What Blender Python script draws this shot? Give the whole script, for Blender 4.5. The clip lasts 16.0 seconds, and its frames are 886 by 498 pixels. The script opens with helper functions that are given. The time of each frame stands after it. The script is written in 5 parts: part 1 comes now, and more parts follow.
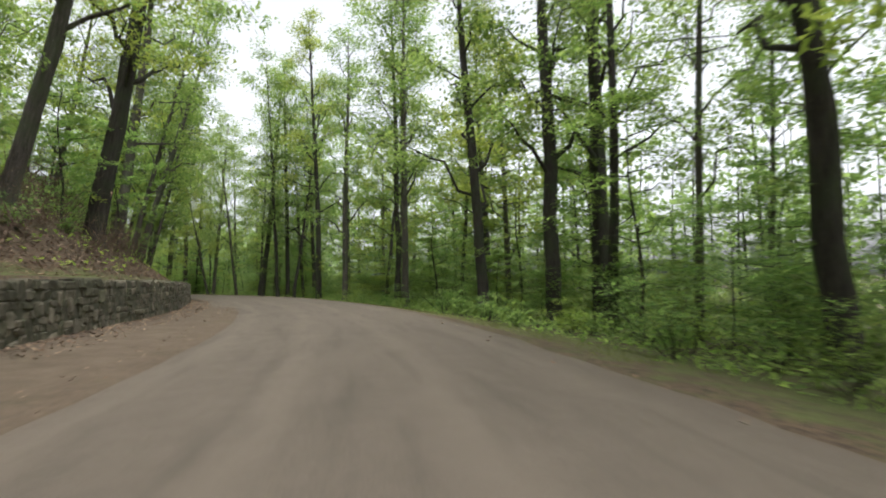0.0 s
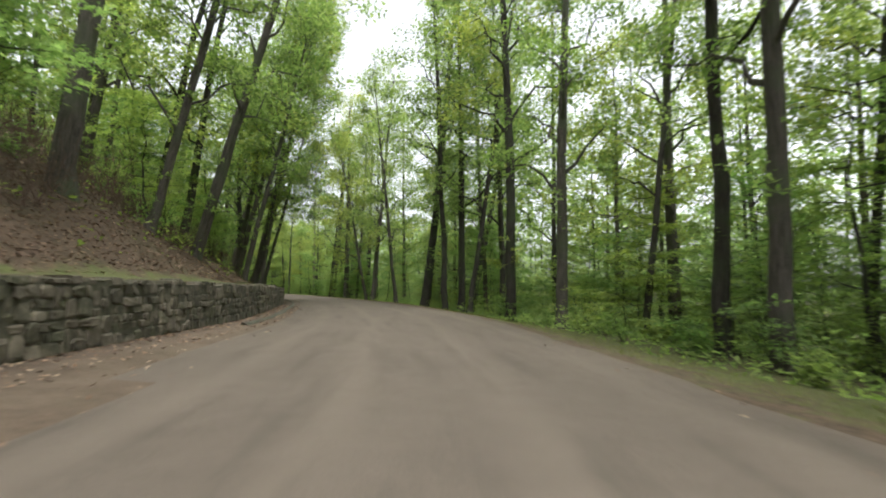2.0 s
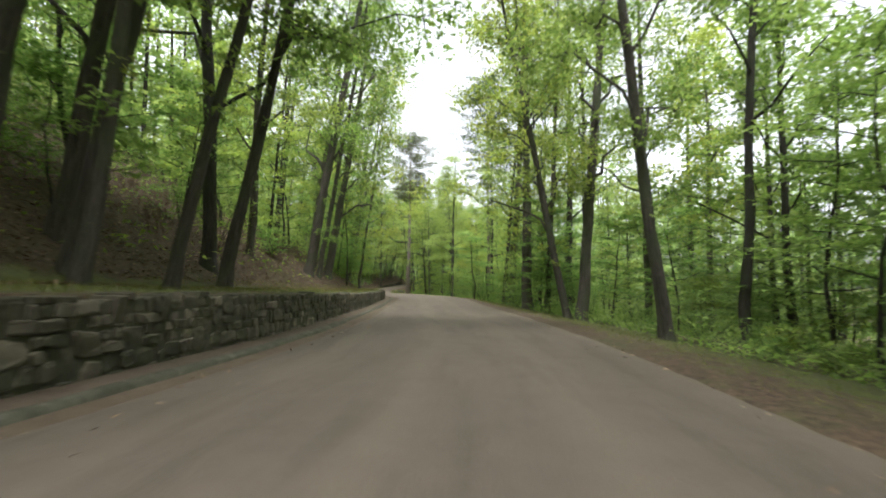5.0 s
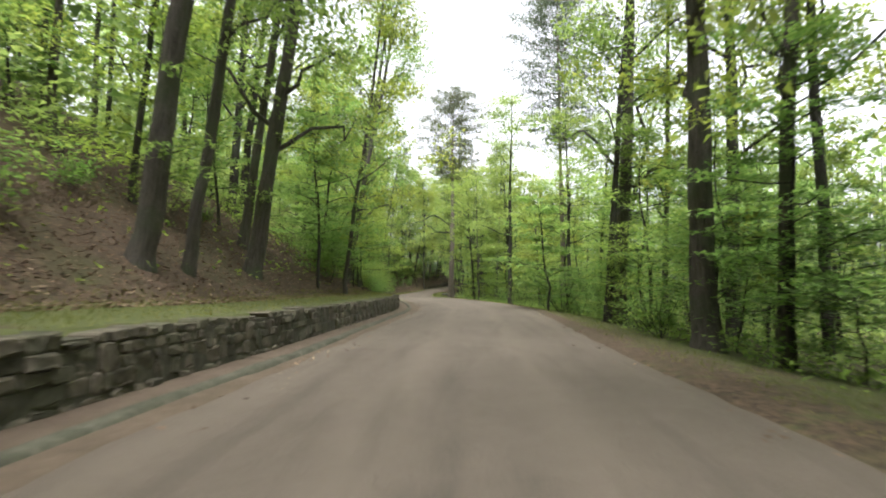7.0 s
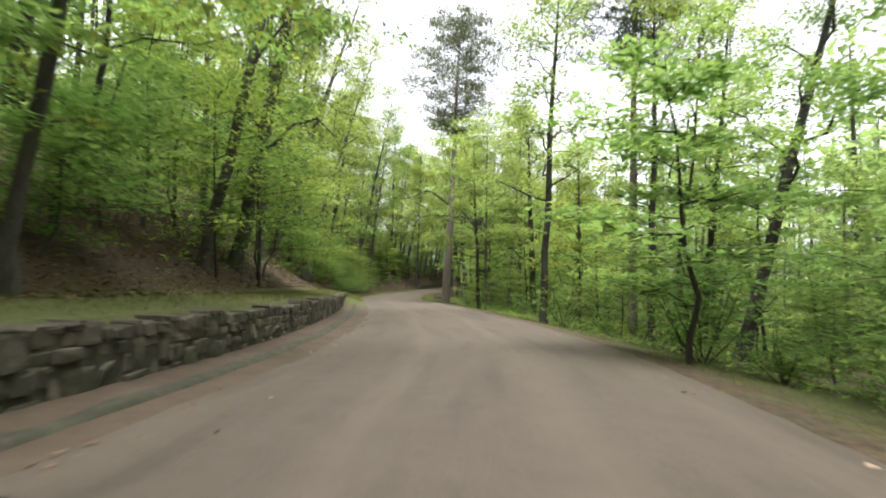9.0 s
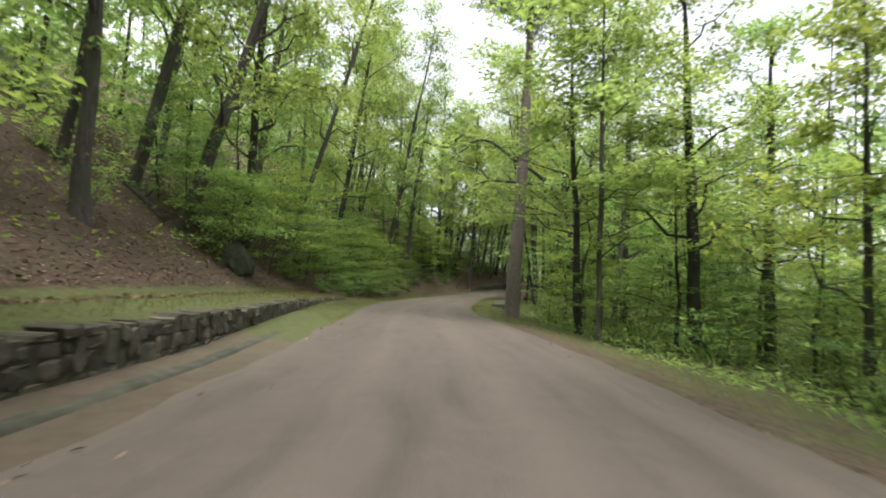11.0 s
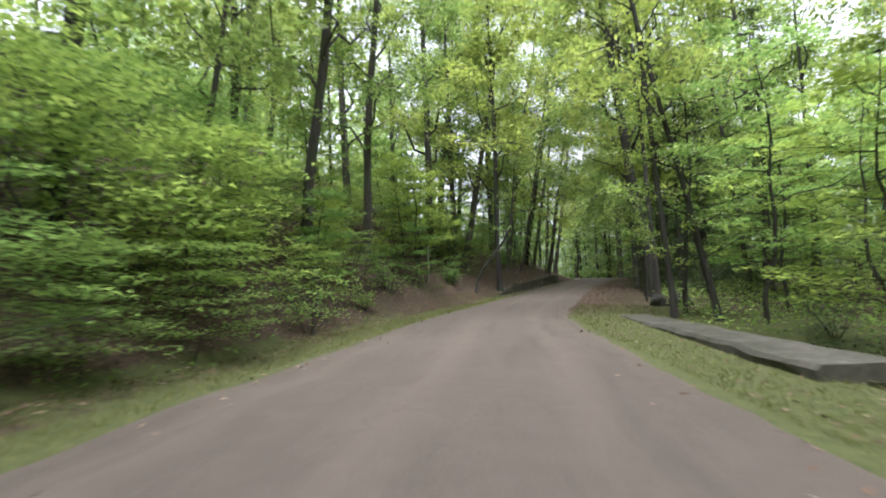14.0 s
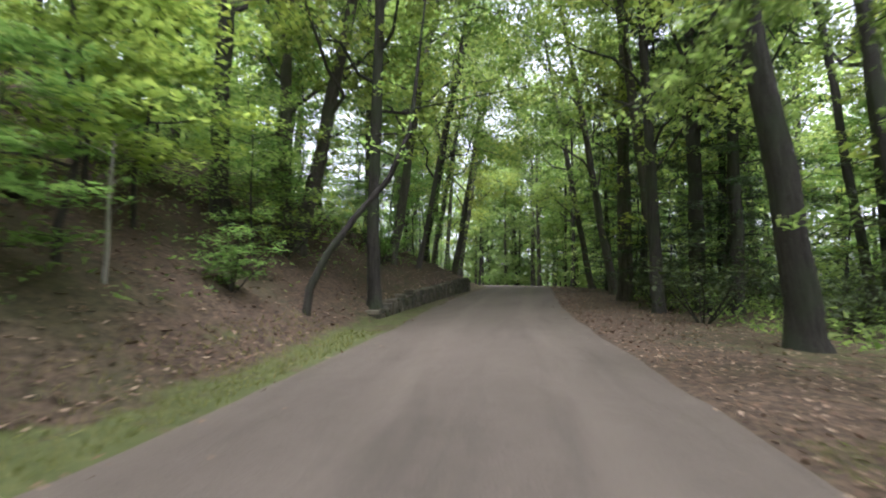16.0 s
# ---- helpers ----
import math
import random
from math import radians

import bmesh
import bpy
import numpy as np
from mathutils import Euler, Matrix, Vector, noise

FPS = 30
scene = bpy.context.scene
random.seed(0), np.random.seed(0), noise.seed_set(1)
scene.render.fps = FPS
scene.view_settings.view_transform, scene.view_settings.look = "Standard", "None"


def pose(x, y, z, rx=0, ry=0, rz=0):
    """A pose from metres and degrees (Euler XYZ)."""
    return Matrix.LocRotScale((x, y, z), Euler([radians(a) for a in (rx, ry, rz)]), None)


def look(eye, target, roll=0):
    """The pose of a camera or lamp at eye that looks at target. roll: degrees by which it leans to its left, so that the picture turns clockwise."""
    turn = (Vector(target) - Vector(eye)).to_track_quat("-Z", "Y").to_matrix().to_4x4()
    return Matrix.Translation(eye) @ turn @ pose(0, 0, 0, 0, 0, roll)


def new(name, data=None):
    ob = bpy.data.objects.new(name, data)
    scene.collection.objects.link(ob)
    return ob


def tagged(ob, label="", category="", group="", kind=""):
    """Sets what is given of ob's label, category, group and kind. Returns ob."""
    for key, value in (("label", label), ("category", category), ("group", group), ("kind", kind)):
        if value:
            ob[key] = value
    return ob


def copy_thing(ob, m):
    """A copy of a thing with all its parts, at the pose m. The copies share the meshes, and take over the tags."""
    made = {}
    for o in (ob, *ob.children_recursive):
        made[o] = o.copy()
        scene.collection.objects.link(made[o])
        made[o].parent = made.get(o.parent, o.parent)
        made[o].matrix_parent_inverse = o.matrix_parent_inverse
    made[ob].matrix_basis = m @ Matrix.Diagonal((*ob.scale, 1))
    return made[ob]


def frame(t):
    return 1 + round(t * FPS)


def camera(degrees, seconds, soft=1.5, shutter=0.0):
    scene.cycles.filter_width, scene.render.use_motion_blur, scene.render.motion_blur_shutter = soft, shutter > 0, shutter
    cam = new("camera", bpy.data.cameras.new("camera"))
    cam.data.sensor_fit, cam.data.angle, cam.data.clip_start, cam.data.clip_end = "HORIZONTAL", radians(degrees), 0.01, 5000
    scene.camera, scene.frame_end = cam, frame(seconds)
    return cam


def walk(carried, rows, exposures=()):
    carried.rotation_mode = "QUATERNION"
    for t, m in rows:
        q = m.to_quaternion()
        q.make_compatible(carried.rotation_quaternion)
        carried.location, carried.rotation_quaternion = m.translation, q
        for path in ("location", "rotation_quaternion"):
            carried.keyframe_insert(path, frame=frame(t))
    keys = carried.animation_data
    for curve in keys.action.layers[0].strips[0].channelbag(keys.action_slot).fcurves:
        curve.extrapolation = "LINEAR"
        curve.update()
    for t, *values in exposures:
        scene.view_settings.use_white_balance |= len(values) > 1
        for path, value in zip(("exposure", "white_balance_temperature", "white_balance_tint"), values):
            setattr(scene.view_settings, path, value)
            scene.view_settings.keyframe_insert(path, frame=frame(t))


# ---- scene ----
cam = camera(76.8, 16.0, soft=1.9, shutter=0.28)
PATH = [
    (0.0, pose(-0.000, 0.000, 1.250, 93.14, 1.24, -16.00)),
    (0.5, pose(0.820, 6.542, 1.208, 93.61, 0.47, -11.85)),
    (1.0, pose(1.356, 12.808, 1.162, 93.72, 0.37, -6.65)),
    (1.5, pose(1.518, 18.984, 1.159, 93.83, 0.12, -1.30)),
    (2.0, pose(1.347, 24.916, 1.205, 93.88, -0.11, 3.11)),
    (2.5, pose(0.858, 30.785, 1.247, 93.86, -0.37, 6.96)),
    (3.0, pose(0.017, 36.488, 1.258, 94.20, -0.48, 10.30)),
    (3.5, pose(-0.861, 42.307, 1.233, 94.35, -0.41, 13.82)),
    (4.0, pose(-2.187, 47.901, 1.187, 94.53, -0.60, 16.66)),
    (4.5, pose(-3.556, 53.083, 1.175, 94.05, -0.67, 19.82)),
    (4.7, pose(-4.120, 55.072, 1.176, 93.87, -0.10, 21.31)),
    (5.0, pose(-5.045, 58.073, 1.189, 93.73, 0.25, 23.29)),
    (5.4, pose(-6.415, 62.083, 1.213, 93.68, 0.21, 25.45)),
    (5.8, pose(-7.923, 66.069, 1.237, 93.65, 0.02, 27.09)),
    (6.2, pose(-9.551, 70.003, 1.258, 93.61, -0.13, 28.23)),
    (6.5, pose(-10.840, 72.899, 1.268, 93.60, -0.09, 28.78)),
    (6.8, pose(-12.177, 75.734, 1.272, 93.68, 0.23, 29.07)),
    (7.0, pose(-13.090, 77.581, 1.268, 93.83, 0.68, 29.12)),
    (7.5, pose(-15.313, 82.129, 1.226, 93.94, 1.39, 29.32)),
    (8.0, pose(-17.350, 86.258, 1.202, 94.11, 0.19, 29.17)),
    (8.5, pose(-19.602, 90.883, 1.197, 94.02, -0.70, 29.34)),
    (9.0, pose(-21.816, 95.239, 1.230, 93.88, -1.82, 29.42)),
    (9.2, pose(-22.638, 97.063, 1.239, 93.87, -2.09, 29.76)),
    (9.6, pose(-24.435, 100.729, 1.253, 93.87, -1.22, 30.73)),
    (10.0, pose(-26.437, 104.369, 1.266, 93.87, -0.43, 31.96)),
    (10.4, pose(-28.612, 107.966, 1.279, 93.83, -0.49, 33.38)),
    (10.8, pose(-30.931, 111.510, 1.293, 93.74, -1.76, 34.92)),
    (11.0, pose(-32.133, 113.259, 1.298, 93.69, -2.79, 35.72)),
    (11.3, pose(-33.980, 115.852, 1.302, 93.64, -4.14, 36.91)),
    (11.5, pose(-35.237, 117.559, 1.299, 93.67, -3.67, 37.70)),
    (12.0, pose(-38.407, 121.596, 1.261, 93.77, -2.23, 39.09)),
    (12.5, pose(-41.551, 125.511, 1.255, 94.11, -0.39, 39.50)),
    (13.0, pose(-44.819, 129.713, 1.246, 94.30, 1.09, 38.25)),
    (13.5, pose(-48.169, 133.836, 1.221, 94.45, 2.28, 36.40)),
    (14.0, pose(-50.897, 138.057, 1.145, 94.27, 2.36, 34.85)),
    (14.5, pose(-53.426, 142.250, 1.098, 94.57, 2.86, 32.49)),
    (15.0, pose(-55.373, 146.070, 1.099, 94.47, 2.49, 29.69)),
    (15.5, pose(-57.782, 150.600, 1.246, 94.50, 1.11, 26.45)),
    (16.0, pose(-59.944, 154.949, 1.424, 94.29, 0.15, 23.18)),
]
walk(cam, PATH, ((0.0, 1.2, 6300, 9), (2.0, 1.48, 6300, 9), (4.0, 1.7, 6250, 9), (8.5, 1.95, 6300, 13), (11.5, 1.6, 6100, 15), (12.5, 1.85, 5950, 17), (13.5, 2.05, 5850, 19), (14.5, 2.12, 5700, 20), (16.0, 2.2, 5700, 20)))

# ---- light: bright overcast sky, a wide soft sun behind the cloud ----
world = bpy.data.worlds.new("overcast_sky")
scene.world = world
world.use_nodes = True
wn, wl = world.node_tree.nodes, world.node_tree.links
sky = wn.new("ShaderNodeTexSky")
sky.sky_type, sky.sun_disc = "NISHITA", False
sky.sun_elevation, sky.sun_rotation = radians(72), radians(150)
sky.air_density, sky.dust_density, sky.ozone_density = 1.0, 4.0, 1.0
grey = wn.new("ShaderNodeHueSaturation")
grey.inputs["Saturation"].default_value = 0.12
wl.new(sky.outputs["Color"], grey.inputs["Color"])
wl.new(grey.outputs["Color"], wn["Background"].inputs["Color"])
wn["Background"].inputs["Strength"].default_value = 0.15
sun = new("sun", bpy.data.lights.new("sun", "SUN"))
sun.data.energy, sun.data.angle, sun.data.color = 1.5, radians(40), (1.0, 0.96, 0.9)
sun.matrix_world = look((0, 0, 60), (-7, 15, 0))


# ---- materials ----
def ramp(nt, fac, stops):
    r = nt.nodes.new("ShaderNodeValToRGB")
    el = r.color_ramp.elements
    while len(el) < len(stops):
        el.new(0.5)
    for e, (p, c) in zip(el, stops):
        e.position, e.color = p, (*c, 1)
    nt.links.new(fac, r.inputs["Fac"])
    return r.outputs["Color"]


def noise_tex(nt, scale, detail=5.0, rough=0.6, stretch=(1, 1, 1), space="Object"):
    tc = nt.nodes.new("ShaderNodeTexCoord")
    mp = nt.nodes.new("ShaderNodeMapping")
    mp.inputs["Scale"].default_value = stretch
    n = nt.nodes.new("ShaderNodeTexNoise")
    n.inputs["Scale"].default_value, n.inputs["Detail"].default_value = scale, detail
    n.inputs["Roughness"].default_value = rough
    nt.links.new(tc.outputs[space], mp.inputs["Vector"])
    nt.links.new(mp.outputs["Vector"], n.inputs["Vector"])
    return n.outputs["Fac"]


def mix(nt, fac, a, b, mode="MIX"):
    m = nt.nodes.new("ShaderNodeMix")
    m.data_type, m.blend_type = "RGBA", mode
    for sock, v in ((m.inputs[0], fac), (m.inputs[6], a), (m.inputs[7], b)):
        if isinstance(v, (int, float)):
            sock.default_value = v
        elif isinstance(v, tuple):
            sock.default_value = (*v, 1)
        else:
            nt.links.new(v, sock)
    return m.outputs[2]


def bump(nt, height, strength, dist=0.02):
    b = nt.nodes.new("ShaderNodeBump")
    b.inputs["Strength"].default_value, b.inputs["Distance"].default_value = strength, dist
    nt.links.new(height, b.inputs["Height"])
    return b.outputs["Normal"]


def material(name, rough=0.9):
    m = bpy.data.materials.new(name)
    m.use_nodes = True
    nt = m.node_tree
    p = nt.nodes["Principled BSDF"]
    p.inputs["Roughness"].default_value = rough
    p.inputs["Specular IOR Level"].default_value = 0.25
    return m, nt, p


def bark_material(name, dark, light, moss):
    m, nt, p = material(name, 0.95)
    ridges = noise_tex(nt, 13.0, 7, 0.72, (1, 1, 0.13))
    fine = noise_tex(nt, 40.0, 4, 0.6, (1, 1, 0.4))
    patch = noise_tex(nt, 0.9, 3, 0.5)
    c = ramp(nt, ridges, ((0.34, dark), (0.62, light)))
    c = mix(nt, 0.3, c, ramp(nt, fine, ((0.3, dark), (0.7, light))))
    pm = ramp(nt, patch, ((0.46, (0, 0, 0)), (0.62, (0.75, 0.75, 0.75))))
    c = mix(nt, pm, c, moss)
    lichen = ramp(nt, noise_tex(nt, 5.5, 6, 0.75), ((0.6, (0, 0, 0)), (0.72, (0.55, 0.55, 0.55))))
    c = mix(nt, lichen, c, tuple(v * 1.7 for v in light))
    nt.links.new(c, p.inputs["Base Color"])
    nt.links.new(bump(nt, ridges, 1.0, 0.09), p.inputs["Normal"])
    return m


def leaf_material(name, lo, mid, hi, through_amount=0.5):
    m, nt, p = material(name, 0.5)
    info = nt.nodes.new("ShaderNodeObjectInfo")
    isl = nt.nodes.new("ShaderNodeNewGeometry")
    c = ramp(nt, isl.outputs["Random Per Island"], ((0.0, lo), (0.5, mid), (1.0, hi)))
    tint = ramp(nt, info.outputs["Random"], ((0.0, (0.84, 0.92, 0.82)), (0.5, (1.0, 1.0, 1.0)), (1.0, (1.32, 1.12, 0.8))))
    c = mix(nt, 1.0, c, tint, "MULTIPLY")
    nt.links.new(c, p.inputs["Base Color"])
    tr = nt.nodes.new("ShaderNodeBsdfTranslucent")
    warm = mix(nt, 1.0, c, (1.25, 1.36, 0.9), "MULTIPLY")
    nt.links.new(warm, tr.inputs["Color"])
    sh = nt.nodes.new("ShaderNodeMixShader")
    sh.inputs[0].default_value = through_amount
    nt.links.new(p.outputs[0], sh.inputs[1])
    nt.links.new(tr.outputs[0], sh.inputs[2])
    nt.links.new(sh.outputs[0], nt.nodes["Material Output"].inputs["Surface"])
    return m


def pine_bark_material():
    """Grey-tan plates parted by dark furrows."""
    m, nt, p = material("bark_pine", 0.95)
    tc = nt.nodes.new("ShaderNodeTexCoord")
    mp = nt.nodes.new("ShaderNodeMapping")
    mp.inputs["Scale"].default_value = (1, 1, 0.36)
    vo = nt.nodes.new("ShaderNodeTexVoronoi")
    vo.feature = "DISTANCE_TO_EDGE"
    vo.inputs["Scale"].default_value = 17.0
    wob = nt.nodes.new("ShaderNodeTexNoise")
    wob.inputs["Scale"].default_value, wob.inputs["Detail"].default_value = 6.0, 4.0
    addv = nt.nodes.new("ShaderNodeVectorMath")
    addv.operation = "MULTIPLY_ADD"
    addv.inputs[1].default_value = (0.12, 0.12, 0.12)
    nt.links.new(tc.outputs["Object"], mp.inputs["Vector"])
    nt.links.new(tc.outputs["Object"], wob.inputs["Vector"])
    nt.links.new(wob.outputs["Color"], addv.inputs[0])
    nt.links.new(mp.outputs["Vector"], addv.inputs[2])
    nt.links.new(addv.outputs[0], vo.inputs["Vector"])
    fine = noise_tex(nt, 26.0, 6, 0.7, (1, 1, 0.5))
    c = ramp(nt, fine, ((0.3, (0.09, 0.072, 0.06)), (0.5, (0.17, 0.142, 0.12)), (0.7, (0.28, 0.24, 0.21))))
    gap = ramp(nt, vo.outputs["Distance"], ((0.0, (0.6, 0.6, 0.6)), (0.2, (0, 0, 0))))
    c = mix(nt, gap, c, (0.075, 0.06, 0.05))
    nt.links.new(c, p.inputs["Base Color"])
    nt.links.new(bump(nt, vo.outputs["Distance"], 0.6, 0.05), p.inputs["Normal"])
    return m


BARK = bark_material("bark_grey", (0.03, 0.026, 0.022), (0.125, 0.11, 0.094), (0.075, 0.09, 0.052))
BARK_PINE = pine_bark_material()
TWIG = bark_material("dry_twigs", (0.06, 0.04, 0.028), (0.15, 0.105, 0.078), (0.09, 0.08, 0.05))
BARK_PALE = bark_material("bark_pale", (0.2, 0.18, 0.15), (0.42, 0.39, 0.33), (0.25, 0.26, 0.18))
BARK_DARK = bark_material("bark_dark", (0.017, 0.015, 0.013), (0.072, 0.064, 0.055), (0.048, 0.058, 0.033))
LEAF = leaf_material("leaves_hardwood", (0.108, 0.156, 0.052), (0.184, 0.244, 0.086), (0.272, 0.322, 0.126), 0.7)
LEAF_SOFT = leaf_material("leaves_understory", (0.098, 0.156, 0.055), (0.164, 0.24, 0.086), (0.24, 0.315, 0.12), 0.7)
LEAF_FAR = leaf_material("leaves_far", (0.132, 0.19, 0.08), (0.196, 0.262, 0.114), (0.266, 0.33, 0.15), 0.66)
BRACT = leaf_material("dogwood_bracts", (0.42, 0.45, 0.34), (0.55, 0.57, 0.46), (0.66, 0.67, 0.58), 0.4)
LEAF_DARK = leaf_material("leaves_evergreen", (0.028, 0.046, 0.022), (0.045, 0.07, 0.033), (0.07, 0.1, 0.048), 0.35)
NEEDLE = leaf_material("pine_needles", (0.06, 0.078, 0.05), (0.085, 0.105, 0.066), (0.12, 0.14, 0.092), 0.35)


def litter_leaf_material():
    m, nt, p = material("dead_leaves", 0.8)
    isl = nt.nodes.new("ShaderNodeNewGeometry")
    c = ramp(nt, isl.outputs["Random Per Island"], ((0.0, (0.058, 0.035, 0.022)), (0.35, (0.125, 0.077, 0.048)), (0.7, (0.2, 0.132, 0.086)), (1.0, (0.31, 0.235, 0.165))))
    nt.links.new(c, p.inputs["Base Color"])
    return m


def grass_blade_material():
    return leaf_material("grass_blades", (0.08, 0.1, 0.03), (0.125, 0.14, 0.046), (0.21, 0.19, 0.085), 0.5)


def ground_material():
    """Leaf litter, with grass where the sheet's cover value says so."""
    m, nt, p = material("forest_floor", 0.95)
    big = noise_tex(nt, 0.35, 4, 0.6)
    small = noise_tex(nt, 4.6, 8, 0.75)
    grain = noise_tex(nt, 11.0, 6, 0.75)
    litter = ramp(nt, small, ((0.36, (0.018, 0.012, 0.008)), (0.5, (0.055, 0.036, 0.023)), (0.66, (0.127, 0.084, 0.055))))
    litter = mix(nt, 0.5, litter, ramp(nt, grain, ((0.4, (0.015, 0.011, 0.007)), (0.62, (0.135, 0.093, 0.062)))))
    litter = mix(nt, ramp(nt, big, ((0.52, (0, 0, 0)), (0.7, (0.5, 0.5, 0.5)))), litter, (0.041, 0.048, 0.017))
    grass = ramp(nt, small, ((0.3, (0.034, 0.045, 0.012)), (0.55, (0.066, 0.076, 0.023)), (0.8, (0.125, 0.115, 0.045))))
    grass = mix(nt, 0.3, grass, ramp(nt, grain, ((0.3, (0.025, 0.040, 0.010)), (0.7, (0.141, 0.139, 0.053)))))
    at = nt.nodes.new("ShaderNodeAttribute")
    at.attribute_name = "cover"
    wob = nt.nodes.new("ShaderNodeMath")
    wob.operation = "MULTIPLY_ADD"
    nt.links.new(noise_tex(nt, 1.6, 5, 0.7), wob.inputs[0])
    wob.inputs[1].default_value = 1.3
    sub = nt.nodes.new("ShaderNodeMath")
    sub.operation = "SUBTRACT"
    nt.links.new(at.outputs["Fac"], sub.inputs[0])
    sub.inputs[1].default_value = 0.65
    nt.links.new(sub.outputs[0], wob.inputs[2])
    f = ramp(nt, wob.outputs[0], ((0.38, (0, 0, 0)), (0.62, (1, 1, 1))))
    bare = nt.nodes.new("ShaderNodeAttribute")
    bare.attribute_name = "bare"
    soil = ramp(nt, noise_tex(nt, 1.3, 7, 0.7), ((0.3, (0.06, 0.044, 0.03)), (0.7, (0.115, 0.088, 0.063))))
    c = mix(nt, bare.outputs["Fac"], mix(nt, f, litter, grass), soil)
    nt.links.new(c, p.inputs["Base Color"])
    nt.links.new(bump(nt, small, 0.5, 0.05), p.inputs["Normal"])
    return m


def road_material():
    m, nt, p = material("worn_asphalt", 0.85)
    big = noise_tex(nt, 0.3, 4, 0.6)
    mid = noise_tex(nt, 2.2, 6, 0.65)
    grain = noise_tex(nt, 70.0, 3, 0.7)
    c = ramp(nt, big, ((0.3, (0.068, 0.053, 0.040)), (0.7, (0.1, 0.079, 0.061))))
    c = mix(nt, 0.4, c, ramp(nt, mid, ((0.3, (0.055, 0.043, 0.031)), (0.7, (0.115, 0.091, 0.071)))))
    c = mix(nt, 0.4, c, ramp(nt, grain, ((0.3, (0.024, 0.021, 0.017)), (0.7, (0.16, 0.132, 0.106)))))
    # two paler wheel tracks and streaks drawn out along the road
    uv = nt.nodes.new("ShaderNodeUVMap")
    sep = nt.nodes.new("ShaderNodeSeparateXYZ")
    nt.links.new(uv.outputs["UV"], sep.inputs[0])
    wave = nt.nodes.new("ShaderNodeMath")
    wave.operation = "PINGPONG"
    nt.links.new(sep.outputs["Y"], wave.inputs[0])
    wave.inputs[1].default_value = 0.85
    tr = ramp(nt, wave.outputs[0], ((0.45, (0, 0, 0)), (0.8, (0.35, 0.35, 0.35))))
    c = mix(nt, tr, c, (0.125, 0.101, 0.079))
    mp = nt.nodes.new("ShaderNodeMapping")
    mp.inputs["Scale"].default_value = (0.25, 2.2, 1)
    nt.links.new(uv.outputs["UV"], mp.inputs["Vector"])
    st = nt.nodes.new("ShaderNodeTexNoise")
    st.inputs["Scale"].default_value, st.inputs["Detail"].default_value = 1.0, 6.0
    nt.links.new(mp.outputs["Vector"], st.inputs["Vector"])
    c = mix(nt, ramp(nt, st.outputs["Fac"], ((0.5, (0, 0, 0)), (0.72, (0.45, 0.45, 0.45)))), c, (0.039, 0.033, 0.025))
    # fine cracks
    vo = nt.nodes.new("ShaderNodeTexVoronoi")
    vo.feature = "DISTANCE_TO_EDGE"
    vo.inputs["Scale"].default_value = 0.55
    wv = nt.nodes.new("ShaderNodeMapping")
    nt.links.new(uv.outputs["UV"], wv.inputs["Vector"])
    wob = nt.nodes.new("ShaderNodeTexNoise")
    wob.inputs["Scale"].default_value, wob.inputs["Detail"].default_value = 1.2, 5.0
    nt.links.new(uv.outputs["UV"], wob.inputs["Vector"])
    addv = nt.nodes.new("ShaderNodeVectorMath")
    addv.operation = "ADD"
    nt.links.new(wv.outputs["Vector"], addv.inputs[0])
    nt.links.new(wob.outputs["Color"], addv.inputs[1])
    nt.links.new(addv.outputs[0], vo.inputs["Vector"])
    crack = ramp(nt, vo.outputs["Distance"], ((0.0, (0.35, 0.35, 0.35)), (0.008, (0, 0, 0))))
    gate = ramp(nt, big, ((0.56, (0, 0, 0)), (0.66, (1, 1, 1))))
    c = mix(nt, mix(nt, 1.0, crack, gate, "MULTIPLY"), c, (0.016, 0.014, 0.011))
    nt.links.new(c, p.inputs["Base Color"])
    nt.links.new(bump(nt, grain, 0.6, 0.012), p.inputs["Normal"])
    return m


